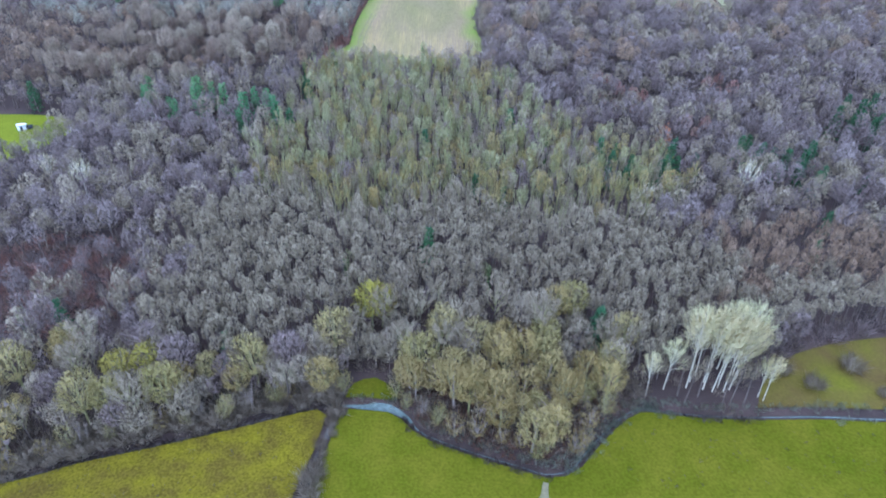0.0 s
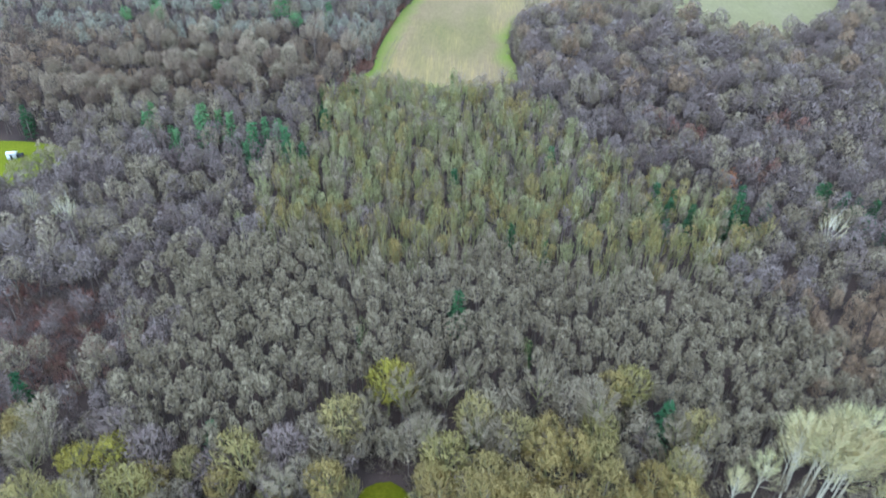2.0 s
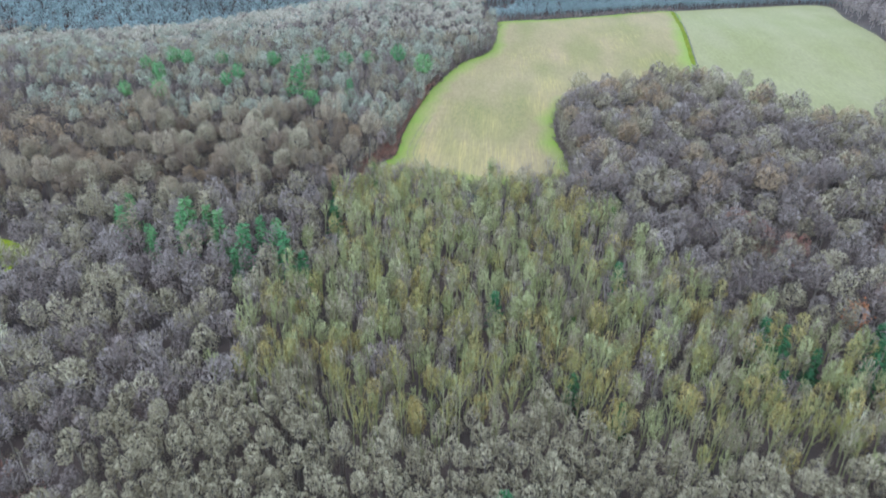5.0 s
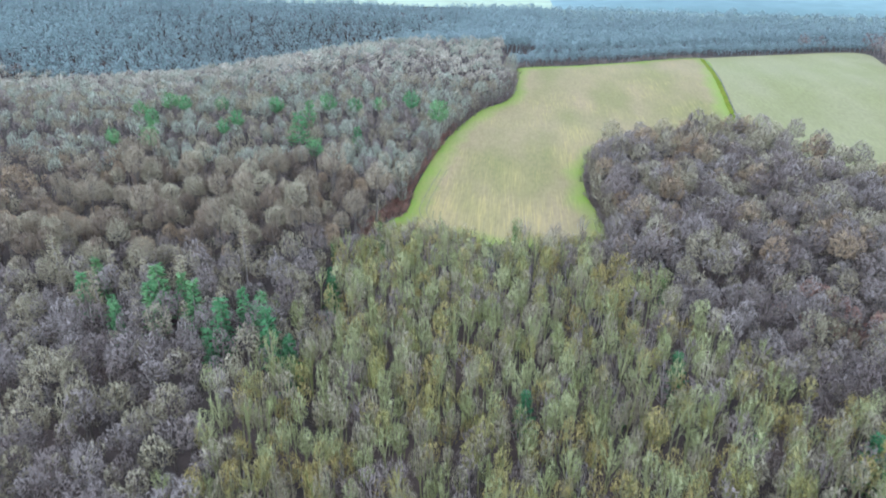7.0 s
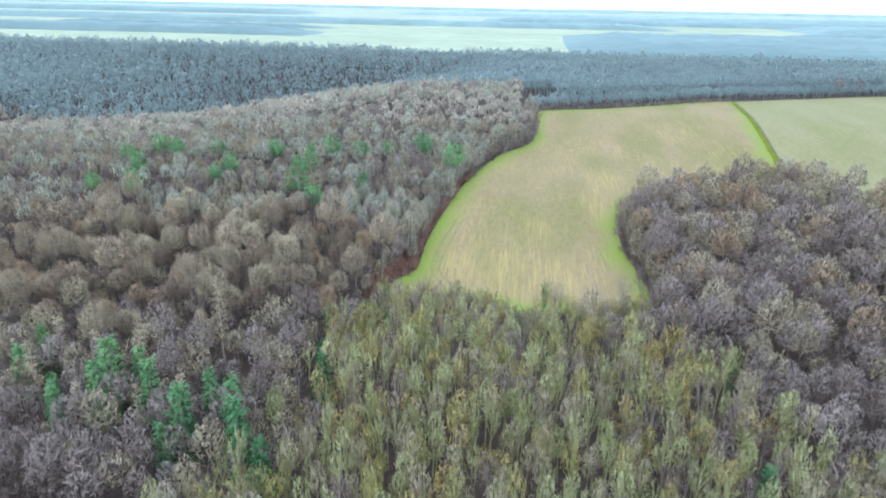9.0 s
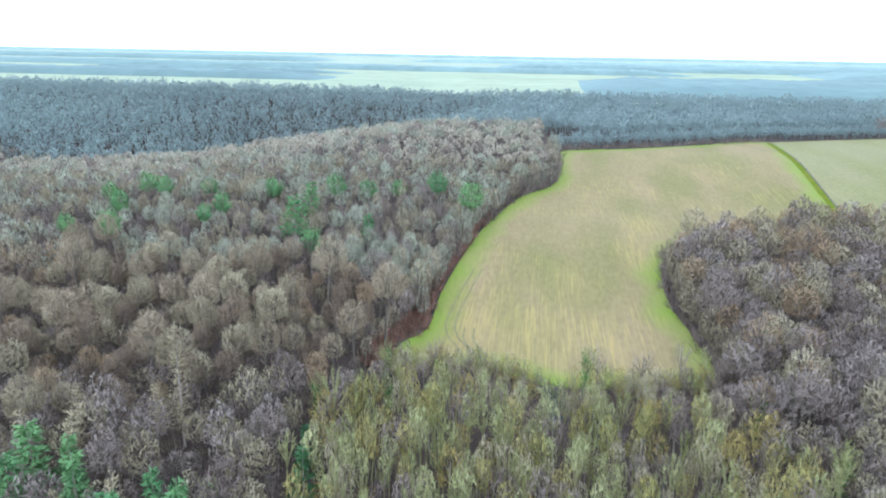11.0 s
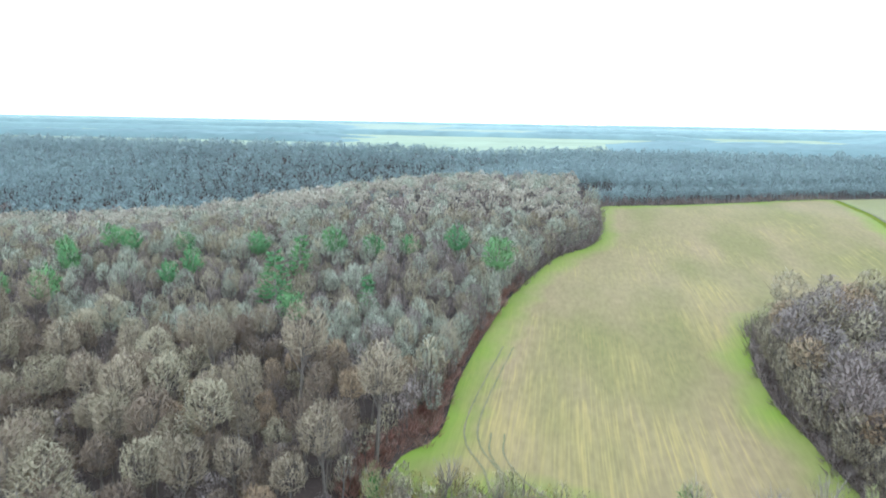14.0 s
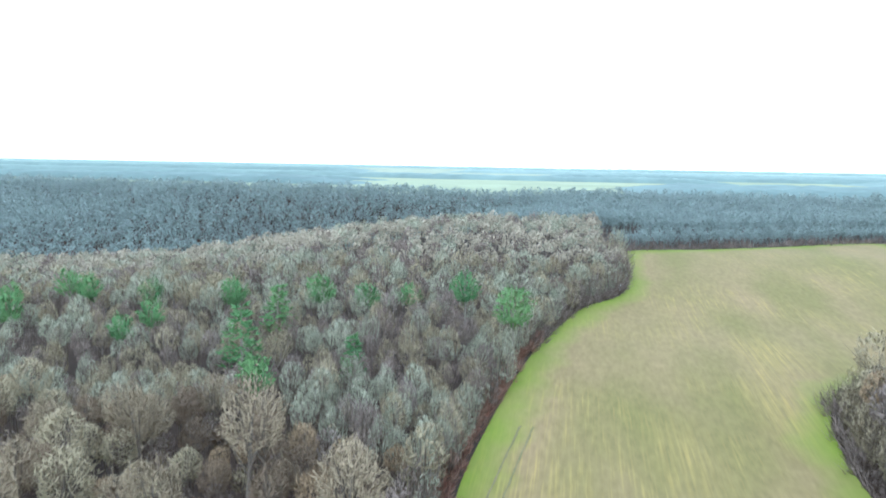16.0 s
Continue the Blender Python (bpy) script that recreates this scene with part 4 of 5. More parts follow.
waters = [tree_thing("waterside_tree", dome(np.random.default_rng(160 + i), 6.5, 2.2, 0.12, limbs=9, twigs=360, tl=0.8, tw=0.085, up=0.4, tr=0.12, low=-0.8, deep=0.55, limb_r=0.05), ((M_BARK, M_BARK, M_SHRUB), (M_BARK, M_BARK, M_OLIVE), (M_MOSSBARK, M_MOSSBARK, M_MOSS))[i],
                     ("low bushy grey-brown tree", "low bushy olive-brown tree", "low bushy moss-green tree")[i] + " beside the water", group="low trees by the water") for i in range(3)]
wl = [p + np.array([0, 3.0]) + rng.normal(0, 0.7, 2) for p in BROOK_LINE[25::2]] + [p + np.array([rng.normal(0, 0.6), 3.4 + rng.normal(0, 0.6)]) for p in STREAM_LINE[6:34:2]]
plant_all(waters, wl, rng, 0.25)

# grey plantation: the front trees singly, the rest as one mass
greys = [tree_thing("plantation_tree", dome(np.random.default_rng(170 + i), 10.5, 1.2, 0.6, limbs=4, twigs=260, tl=0.6, tw=0.12, up=0.22, tr=0.13, low=-0.45, deep=0.72, fan=1, plump=True, flat=0.3), (M_DARKBARK, M_DARKBARK, M_GREY),
                    "slender bare grey tree with a rounded crown in a plantation", group="plantation trees") for i in range(6)]
spots = outside(keep_off(wooded(within(strewn(-66, 140, 86, 148, 2.35, rng, 0.24), Z_GREY), 2.0), POPLARS + MARKS, 2.0), Z_RED)
order = np.argsort(spots[:, 1] + 0.15 * np.abs(spots[:, 0]))
plant_all(greys, spots[order[:300]], rng, 0.15)
grey_shapes = [dome(np.random.default_rng(190 + i), 10.5, 1.2, 0.6, limbs=2, twigs=230, tl=0.6, tw=0.125, up=0.22, tr=0.13, sides=3, low=-0.45, subs=1, deep=0.72, fan=1, plump=True, flat=0.3) for i in range(7)]
stand("grey_plantation", grey_shapes, (M_DARKBARK, M_DARKBARK, M_GREY), spots[order[300:]], rng, "dense plantation of bare grey trees with rounded crowns", 0.16)

# lichen-green slender wood
slim = [vase(np.random.default_rng(210 + i), 10.5, 1.45, 0.36 + 0.02 * (i % 4), limbs=7, twigs=200, tl=0.9, tw=0.085, tr=0.12, limb_w=0.12, spread=0.38) for i in range(8)]
slimround = [dome(np.random.default_rng(218 + i), 10.5, 1.25, 0.46, limbs=5, twigs=210, tl=0.85, tw=0.095, up=0.6, tr=0.11, sides=3, low=-0.55, subs=1, limb_r=0.05, deep=0.6, fan=1) for i in range(6)]
gp = keep_off(wooded(within(strewn(-60, 75, 130, 242, 2.75, rng), Z_GREEN), 1.2), MARKS, 1.8)
SLIM_LOOKS = [(M_GREENTWIG, "lichen-green stem and twigs"), (M_UMBER, "mossy stem and grey-brown twigs"), (M_MOSS, "mossy yellow-green stem and twigs"), (M_UMBER, "mossy stem and grey-brown twigs"), (M_OLIVE, "olive-brown twigs and mossy stem")]
slims = [tree_thing("slender_tree", (slim if i in (0, 2) else slimround)[i], (M_MOSSBARK, M_MOSSBARK, k), "slender bare tree with " + w, group="slender green trees") for i, (k, w) in enumerate(SLIM_LOOKS)]
order = np.argsort(gp[:, 1])
plant_all(slims, gp[order[:200]], rng, 0.18)
rest = gp[order[200:]]
low_edge = rest[:, 1] > 224
round_ = [dome(np.random.default_rng(225 + i), 9.5, 1.8, 0.38, limbs=4, twigs=220, tl=0.8, tw=0.12, up=0.3, tr=0.13, sides=3, low=-0.4, subs=1, deep=0.6) for i in range(5)]
mixed_stand("green_wood", [(0.16, slim, (M_MOSSBARK, M_MOSSBARK, M_GREENTWIG), "slender bare trees tinged lichen green"), (0.24, slimround, (M_MOSSBARK, M_MOSSBARK, M_GREENTWIG), "rounded slender trees tinged lichen green"),
                           (0.26, slimround, (M_MOSSBARK, M_MOSSBARK, M_UMBER), "slender grey-brown trees with mossy stems"), (0.12, slimround, (M_MOSSBARK, M_MOSSBARK, M_MOSS), "mossy yellow-green bare trees"),
                           (0.12, round_, (M_BARK, M_MOSSBARK, M_OLIVE), "olive-brown bare trees"), (0.10, round_, (M_BARK, M_BARK, M_BROWN), "rounded brown bare trees")], rest[~low_edge], rng, "in a dense wood", 0.22)
mixed_stand("field_thicket", [(0.3, round_, (M_BARK, M_BARK, M_UMBER), "short grey-brown trees"), (0.25, round_, (M_DARKBARK, M_MOSSBARK, M_OLIVE), "short olive-brown trees"), (0.2, slim, (M_MOSSBARK, M_MOSSBARK, M_GREENTWIG), "short lichen-green trees"), (0.25, round_, (M_BARK, M_BARK, M_BROWN), "short brown trees")],
            rest[low_edge], rng, "below the field", 0.25, 0.62)

# violet-grey mixed wood on both sides
mixed = [dome(np.random.default_rng(230 + i), 8.6 + (i % 3), 2.0, 0.42, limbs=3, twigs=260, tl=0.8, tw=0.15, up=0.2, tr=0.14, sides=3, low=-0.4, subs=1, deep=0.72, fan=1, plump=True, flat=0.3) for i in range(8)]
mixed_far = [dome(np.random.default_rng(240 + i), 8.6 + (i % 3), 2.05, 0.4, limbs=2, twigs=115, tl=0.9, tw=0.25, up=0.2, tr=0.14, sides=3, low=-0.45, subs=0, deep=0.74, fan=1, plump=True, flat=0.3) for i in range(8)]
mp = strewn(-215, 215, 70, 330, 3.6, rng)
for zone in (Z_BANK, Z_GREY, Z_GREEN, Z_OAK):
    mp = outside(mp, zone)
mp = keep_off(wooded(mp, 1.5), POPLARS + MARKS, 2.0)
mp = mp[(mp[:, 0] < 0.62 * mp[:, 1] + 25) & (mp[:, 0] > west_limit(mp[:, 1])) & ~((mp[:, 1] > 266) & (mp[:, 0] < 0))]
open_heath = inside(mp[:, 0], mp[:, 1], Z_HEATH) & (rng.uniform(size=len(mp)) < 0.72)
mp = mp[~open_heath]
red = wooded(within(strewn(60, 118, 110, 141, 2.7, rng), Z_RED), 1.5)
red = keep_off(red, MARKS, 1.8)
mp = outside(mp, Z_RED)
stand("red_brown_wood", slimround, (M_DARKBARK, M_DARKBARK, M_OAKRUST), red, rng, "slender red-brown bare trees in the eastern wood", 0.22, size=0.9)
RUDDY = [(53, 216), (56, 213), (59, 209), (62, 205), (65, 202), (60, 213), (57, 217), (89, 213), (92, 211), (95, 208), (92, 215), (66, 206), (74, 186), (77, 184), (80, 187)]
mp = keep_off(mp, RUDDY, 2.4)
mp = mp[~((mp[:, 0] > -45) & (mp[:, 0] < 16) & (mp[:, 1] > 228) & (mp[:, 1] < 262))]
left = mp[:, 0] < -30
LOTS = [(0.5, mixed, (M_DARKBARK, M_DARKBARK, M_VIOLET), "violet-brown bare trees"), (0.2, mixed, (M_DARKBARK, M_DARKBARK, M_GREY), "grey bare trees"), (0.14, mixed, (M_DARKBARK, M_DARKBARK, M_UMBER), "grey-brown bare trees"), (0.16, mixed, (M_DARKBARK, M_DARKBARK, M_BROWN), "dark brown bare trees")]
deep_west = left & (mp[:, 0] < -125)
FAR_LOTS = [(s, mixed_far, k, w) for s, _, k, w in LOTS]
mixed_stand("west_wood", LOTS, mp[left & ~deep_west], rng, "in the western wood", 0.33)
mixed_stand("deep_west_wood", FAR_LOTS, mp[deep_west], rng, "deep in the western wood", 0.33)
back_wood = ~left & (mp[:, 1] > 195) & ((mp[:, 0] > 75) | (mp[:, 1] > 312))
large = ~left & (mp[:, 1] > 226)
mixed_stand("north_east_wood", FAR_LOTS, mp[back_wood & ~large], rng, "deep in the eastern wood", 0.33)
mixed_stand("east_wood", LOTS, mp[~left & ~back_wood & ~large], rng, "in the eastern wood", 0.33)
wide = [dome(np.random.default_rng(245 + i), 10.2 + 0.5 * (i % 3), 2.9, 0.4, limbs=5, twigs=430, tl=0.95, tw=0.17, up=0.15, tr=0.18, sides=3, low=-0.4, subs=1, deep=0.72, fan=1, plump=True, flat=0.3) for i in range(7)]
bp_ = strewn(10, 215, 226, 345, 4.7, rng, 0.36)
bp_ = keep_off(wooded(outside(bp_, Z_GREEN), 1.9), MARKS + RUDDY, 2.2)
bp_ = bp_[(bp_[:, 0] < 0.62 * bp_[:, 1] + 25) & ~((bp_[:, 0] < 18) & (bp_[:, 1] > 228))]
mixed_stand("field_side_wood", [(0.34, wide, (M_DARKBARK, M_DARKBARK, M_VIOLET), "broad violet-brown bare trees"), (0.28, wide, (M_DARKBARK, M_DARKBARK, M_UMBER), "broad grey-brown bare trees"), (0.14, wide, (M_DARKBARK, M_DARKBARK, M_OAKRUST), "broad rust-brown bare trees"), (0.24, wide, (M_DARKBARK, M_DARKBARK, M_BROWN), "broad dark brown bare trees")],
            bp_, rng, "beside the field", 0.3)

stand("ruddy_trees", mixed, (M_DARKBARK, M_DARKBARK, M_BRAMBLE), np.array(RUDDY, float), rng, "low reddish-brown bare trees in the eastern wood", 0.25, size=0.85)

# oak wood with pale withered crowns
oaky = []
OAK_LOOKS = [(M_TAN, "oak holding pale tan withered leaves in a rounded crown"), (M_OAKGREY, "oak with grey-brown withered leaves in a rounded crown"), (M_TAN, "oak holding pale tan withered leaves in a rounded crown"),
             (M_OAKGREY, "oak with grey-brown withered leaves in a rounded crown"), (M_OAKRUST, "oak with rust-brown withered leaves in a rounded crown"), (M_OAKGREY, "oak with grey-brown withered leaves in a rounded crown"), (M_UMBER, "oak with grey-brown twigs in a rounded crown")]
for i, (crown_mat, words) in enumerate(OAK_LOOKS):
    r = np.random.default_rng(250 + i)
    t = dome(r, 9.8 + 0.6 * (i % 3), 2.15, 0.5, limbs=5, twigs=820, tl=0.75, tw=0.085, up=0.12, tr=0.18, sides=4, subs=1, low=-0.4, deep=0.74, fan=1, plump=True, flat=0.3)
    oaky.append(tree_thing("oak_tree", (t[0], t[1], join([t[2], leafy(r, t, 110, 0.19)])), (M_DARKBARK, M_DARKBARK, crown_mat), words, group="oaks in the wood"))
op = keep_off(wooded(within(strewn(-185, -38, 210, 280, 4.6, rng, 0.34), Z_OAK), 1.5), MARKS, 2.4)
near_oaks = np.argsort(np.hypot(op[:, 0] + 15, op[:, 1] - 190))
plant_all(oaky, op[near_oaks[:280]], rng, 0.3, 1.0)
far_oaks = [dome(np.random.default_rng(257 + i), 10.2, 2.15, 0.5, limbs=2, twigs=170, tl=0.85, tw=0.2, up=0.12, tr=0.18, sides=3, subs=0, low=-0.35, deep=0.74, fan=1, plump=True, flat=0.3) for i in range(5)]
mixed_stand("oak_wood", [(0.3, far_oaks, (M_DARKBARK, M_DARKBARK, M_TAN), "oaks holding pale tan withered leaves"), (0.55, far_oaks, (M_DARKBARK, M_DARKBARK, M_OAKGREY), "oaks with grey-brown withered leaves"), (0.15, far_oaks, (M_DARKBARK, M_DARKBARK, M_OAKRUST), "oaks with rust-brown withered leaves")],
            op[near_oaks[280:]], rng, "deeper in the wood", 0.3)
fill = keep_off(wooded(within(strewn(-185, -38, 210, 280, 6.2, rng), Z_OAK), 1.5), MARKS, 1.8)
stand("brown_wood", mixed, (M_DARKBARK, M_DARKBARK, M_BROWN), fill, rng, "bare dark brown trees between the oaks", 0.25, size=0.7)

# slender grey wood west of the field
slimgrey = [dome(np.random.default_rng(270 + i), 9.0, 1.85, 0.42, limbs=2, twigs=125, tl=1.0, tw=0.15, up=0.75, tr=0.12, sides=3, low=-0.15, subs=1, deep=0.7, fan=1, flat=0.2, limb_r=0.045) for i in range(7)]
hillnear = [dome(np.random.default_rng(276 + i), 9.6, 1.75, 0.4, limbs=4, twigs=360, tl=0.95, tw=0.07, up=0.7, tr=0.12, sides=3, low=-0.25, subs=1, deep=0.66, fan=1, flat=0.3, limb_r=0.045) for i in range(6)]
hp = wooded(strewn(-230, 2, 264, 372, 3.5, rng), 1.8)
hp = keep_off(outside(hp, Z_OAK), MARKS, 1.8)
hp = hp[hp[:, 0] > west_limit(hp[:, 1])]
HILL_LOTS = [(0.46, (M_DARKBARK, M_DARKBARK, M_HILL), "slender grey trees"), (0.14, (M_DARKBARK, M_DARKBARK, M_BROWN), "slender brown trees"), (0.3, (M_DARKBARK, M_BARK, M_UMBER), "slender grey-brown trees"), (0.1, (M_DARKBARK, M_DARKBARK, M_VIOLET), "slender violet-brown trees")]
swing = hp[:, 1] + 3.5 * np.sin(hp[:, 0] / 19) + 2 * np.sin(hp[:, 0] / 7.3)
dip = ((swing > 286) & (swing < 296)) | ((swing > 309) & (swing < 319))
close = (hp[:, 1] < 322) & (hp[:, 0] > -125)
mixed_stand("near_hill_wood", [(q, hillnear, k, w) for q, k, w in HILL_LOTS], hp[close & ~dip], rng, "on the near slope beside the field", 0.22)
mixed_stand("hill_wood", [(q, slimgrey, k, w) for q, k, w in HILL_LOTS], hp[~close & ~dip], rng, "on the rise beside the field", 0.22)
mixed_stand("low_hill_wood", [(0.5, hillnear, (M_DARKBARK, M_DARKBARK, M_BROWN), "low brown trees"), (0.5, hillnear, (M_DARKBARK, M_DARKBARK, M_UMBER), "low grey-brown trees")], hp[dip], rng, "in a dip in front of the pines", 0.25, 0.78)
lowtree = [dome(np.random.default_rng(280 + i), 8.5, 1.9, 0.1, limbs=5, twigs=260, tl=0.85, tw=0.11, up=0.5, tr=0.1, sides=3, low=-0.9, subs=1, deep=0.55) for i in range(5)]
wl = np.vstack([offset(WEST_EDGE, 2.2), offset(WEST_EDGE, 4.2)])
wl = wl[wl[:, 1] > 262]
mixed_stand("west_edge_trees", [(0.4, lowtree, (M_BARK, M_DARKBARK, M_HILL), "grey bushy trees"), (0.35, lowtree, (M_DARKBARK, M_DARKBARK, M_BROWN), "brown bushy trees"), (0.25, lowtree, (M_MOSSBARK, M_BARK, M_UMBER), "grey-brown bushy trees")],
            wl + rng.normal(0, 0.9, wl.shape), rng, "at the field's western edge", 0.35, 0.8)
el = np.vstack([offset(EAST_EDGE, -2.2)[::1], offset(spline(FIELD_A[15:19], 2), 2.4), offset(spline(FIELD_B[5:11], 2), 2.6)])
stand("east_edge_trees", lowtree, (M_DARKBARK, M_DARKBARK, M_UMBER), el + rng.normal(0, 0.6, el.shape), rng, "bushy bare trees at the wood's edge beside the field", 0.3, size=0.85)
sl_ = np.vstack([offset(SOUTH_EDGE, 0.9), offset(SOUTH_EDGE, 2.4), offset(SOUTH_EDGE, 4.2)])
sl_ = sl_[~inside(sl_[:, 0], sl_[:, 1], GAP)]
mixed_stand("south_edge_trees", [(0.5, lowtree, (M_DARKBARK, M_BARK, M_UMBER), "low grey-brown bushy trees"), (0.5, lowtree, (M_MOSSBARK, M_MOSSBARK, M_OLIVE), "low olive bushy trees")],
            sl_ + rng.normal(0, 0.5, sl_.shape), rng, "at the field's near edge", 0.35, 0.5)
cr = wooded(strewn(-330, 4, 372, 470, 4.9, rng), 1.8)
cr = cr[(cr[:, 0] > west_limit(cr[:, 1])) & ~((cr[:, 0] > -13) & (cr[:, 1] > 408))]
crestoak = [(lambda t, r: (t[0], t[1], join([t[2], leafy(r, t, 10, 0.35)])))(dome(np.random.default_rng(290 + i), 8.6, 2.4, 0.45, limbs=1, twigs=84, tl=0.95, tw=0.36, tr=0.18, sides=3, subs=0, low=-0.05, deep=0.74, fan=1, plump=True, flat=0.3), np.random.default_rng(290 + i)) for i in range(5)]
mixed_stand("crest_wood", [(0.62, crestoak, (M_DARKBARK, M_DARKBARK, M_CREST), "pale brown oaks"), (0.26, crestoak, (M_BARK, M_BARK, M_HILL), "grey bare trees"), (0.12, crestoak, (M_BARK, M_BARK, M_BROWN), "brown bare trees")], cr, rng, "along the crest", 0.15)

# woods round and beyond the field
far = [dome(np.random.default_rng(310 + i), 9.6, 2.8, 0.12, limbs=1, twigs=46, tl=1.2, tw=0.8, tr=0.15, sides=3, subs=0, limb_r=0.1, low=-0.02, fan=1, plump=True, flat=0.3) for i in range(6)]
fp = strewn(-470, 290, 425, 650, 5.0, rng, 0.36)
north = np.interp(fp[:, 0], [-700, -6, 47, 94, 195, 600], [440, 421, 451, 479, 522, 640])
fp = wooded(fp[(fp[:, 1] > north + 2) & ~((fp[:, 0] < 4) & (fp[:, 1] < 470))], 2.0)
fp = fp[~((fp[:, 0] > 20) & (fp[:, 1] > 640)) & (fp[:, 0] > -50 - (fp[:, 1] - 193)) & (fp[:, 0] < 0.53 * (fp[:, 1] - 112) + 30)]
north = np.interp(fp[:, 0], [-700, -6, 47, 94, 195, 600], [440, 421, 451, 479, 522, 640])
fringe = (fp[:, 0] > -8) & (fp[:, 1] < north + 20)
stand("far_wood", far, (M_FARTWIG, M_FARTWIG, M_FARTWIG), fp[~fringe], rng, "far bare woods with blue-grey winter haze painted into the twigs", 0.2)
young = strewn(-8, 330, 421, 620, 3.2, rng)
north = np.interp(young[:, 0], [-8, -6, 47, 94, 195, 600], [421, 421, 451, 479, 522, 640])
young = wooded(young[(young[:, 1] > north + 2) & (young[:, 1] < north + 20)], 1.5)
stand("young_belt", far, (M_FARTWIG, M_FARTWIG, M_FARTWIG), young, rng, "low young bare trees, haze-tinted blue-grey, along the field's far side", 0.2, size=0.6)
ep = wooded(strewn(160, 420, 150, 560, 6.0, rng), 2.0)
ep = ep[(ep[:, 0] > 215) | (ep[:, 1] > 330)]
ep = ep[(ep[:, 0] < 0.55 * (ep[:, 1] - 30) + 60) & (ep[:, 1] < np.interp(ep[:, 0], [195, 600], [522, 640]))]
stand("east_far_wood", far, (M_BARK, M_BARK, M_VIOLET), ep, rng, "bare wood beyond the far field", 0.25)

ow = strewn(-270, 240, 60, 330, 7.5, rng)
ow = wooded(ow[(ow[:, 0] < west_limit(ow[:, 1])) | (ow[:, 0] > 0.62 * ow[:, 1] + 25)], 3)
stand("outer_wood", far, (M_BARK, M_BARK, M_VIOLET), ow, rng, "bare wood round about", 0.25)

# smaller trees wherever the canopy is still open
gaps = keep_off(wooded(strewn(-150, 150, 60, 330, 2.6, rng), 2.2), [(54, 94)], 12)
gaps = gaps[(np.abs(gaps[:, 0]) < 0.72 * gaps[:, 1] + 15) & ~inside(gaps[:, 0], gaps[:, 1], Z_HEATH)]
taken = np.array(TAKEN)
free = np.array([np.min((taken[:, 0] - x) ** 2 + (taken[:, 1] - y) ** 2) > 2.35 ** 2 for x, y in gaps])
gaps = gaps[free]
mixed_stand("gap_trees", [(0.5, mixed_far, (M_DARKBARK, M_DARKBARK, M_UMBER), "small grey-brown bare trees"), (0.5, mixed_far, (M_DARKBARK, M_DARKBARK, M_BROWN), "small brown bare trees")], gaps, rng, "filling gaps in the wood", 0.25, 0.68)

# undergrowth, hedges and brambles
brush = [bush(np.random.default_rng(330 + i), 1.6, 2.4, 60, 0.09) for i in range(6)]
up_ = wooded(strewn(-120, 140, 60, 300, 6.0, rng), 0.6)
thick = wooded(within(strewn(-110, 42, 55, 112, 2.5, rng), Z_BANK), 0.8)
up_ = np.vstack([up_, thick[away(thick[:, 0], thick[:, 1], BANK_LINE) < 14]])
up_ = up_[np.abs(up_[:, 0]) < 0.7 * up_[:, 1] + 20]
stand("undergrowth", [(b,) for b in brush], (M_SHRUB,), up_, rng, "low brown bare undergrowth beneath the trees", 0.35, "undergrowth")
edge_lines = [offset(WEST_EDGE, 1.0)[40:], offset(WEST_EDGE, 2.6)[40:], offset(EAST_EDGE, -0.9), offset(EAST_EDGE, -2.4), offset(SOUTH_EDGE, 1.0), offset(NORTH_EDGE, 1.5), offset(spline(FIELD_A[15:19], 2), 1.2), offset(spline(FIELD_B[5:11], 2), 1.2)]
edge_lines += [offset(spline(EAST[1:6], 2), 1.5), offset(spline(EAST[1:6], 2), 3.2)]
es = np.vstack(edge_lines)
stand("edge_scrub", [(b,) for b in brush], (M_BROWN,), es + rng.normal(0, 0.5, es.shape), rng, "bare brown scrub along the edge of the wood", 0.4, "undergrowth", 1.25)
hedge = [bush_thing("hedge_bush", bush(np.random.default_rng(350 + i), 1.7, 2.7, 300, 0.085), M_SHRUB, "bare grey-brown bush along the brook", "bushes along the brook") for i in range(5)]
hs = [(p[0] + rng.normal(0, 0.6), p[1] + 1.6 + rng.normal(0, 0.5)) for p in BROOK_LINE[30:]] + [(p[0] + rng.normal(0, 0.8), p[1] + 4 + rng.normal(0, 0.8)) for p in BROOK_LINE[30::2]] + [(p[0] + 0.5 + rng.normal(0, 0.6), p[1]) for p in DITCH_LINE[1:16]]
hs += [(75, 93), (85, 98), (92, 94), (88, 91), (70, 97)]
plant_all(hedge, hs, rng, 0.3)
reed = [bush(np.random.default_rng(370 + i), 0.7, 1.1, 40, 0.06) for i in range(5)]
rl = np.vstack([offset(STREAM_LINE, 2.0), offset(STREAM_LINE, 1.4), offset(STREAM_LINE, -1.5)[60:]])
rl = rl[(rl[:, 0] < 100)] + rng.normal(0, 0.3, (int((rl[:, 0] < 100).sum()), 2))
sl = offset(STREAM_LINE, -1.2)
sl = np.repeat(sl[((sl[:, 0] > -6) & (sl[:, 0] < 20)) | ((sl[:, 0] > 48) & (sl[:, 0] < 62))], 3, 0)
bl_ = np.repeat(offset(BROOK_LINE, -0.5)[25:], 3, 0)
sl = np.vstack([sl, bl_])
stand("sedge", [(b,) for b in reed], (M_SEDGE,), sl + rng.normal(0, 0.35, sl.shape), rng, "dark rank sedge along the stream bank", 0.35, "sedge", 1.1)
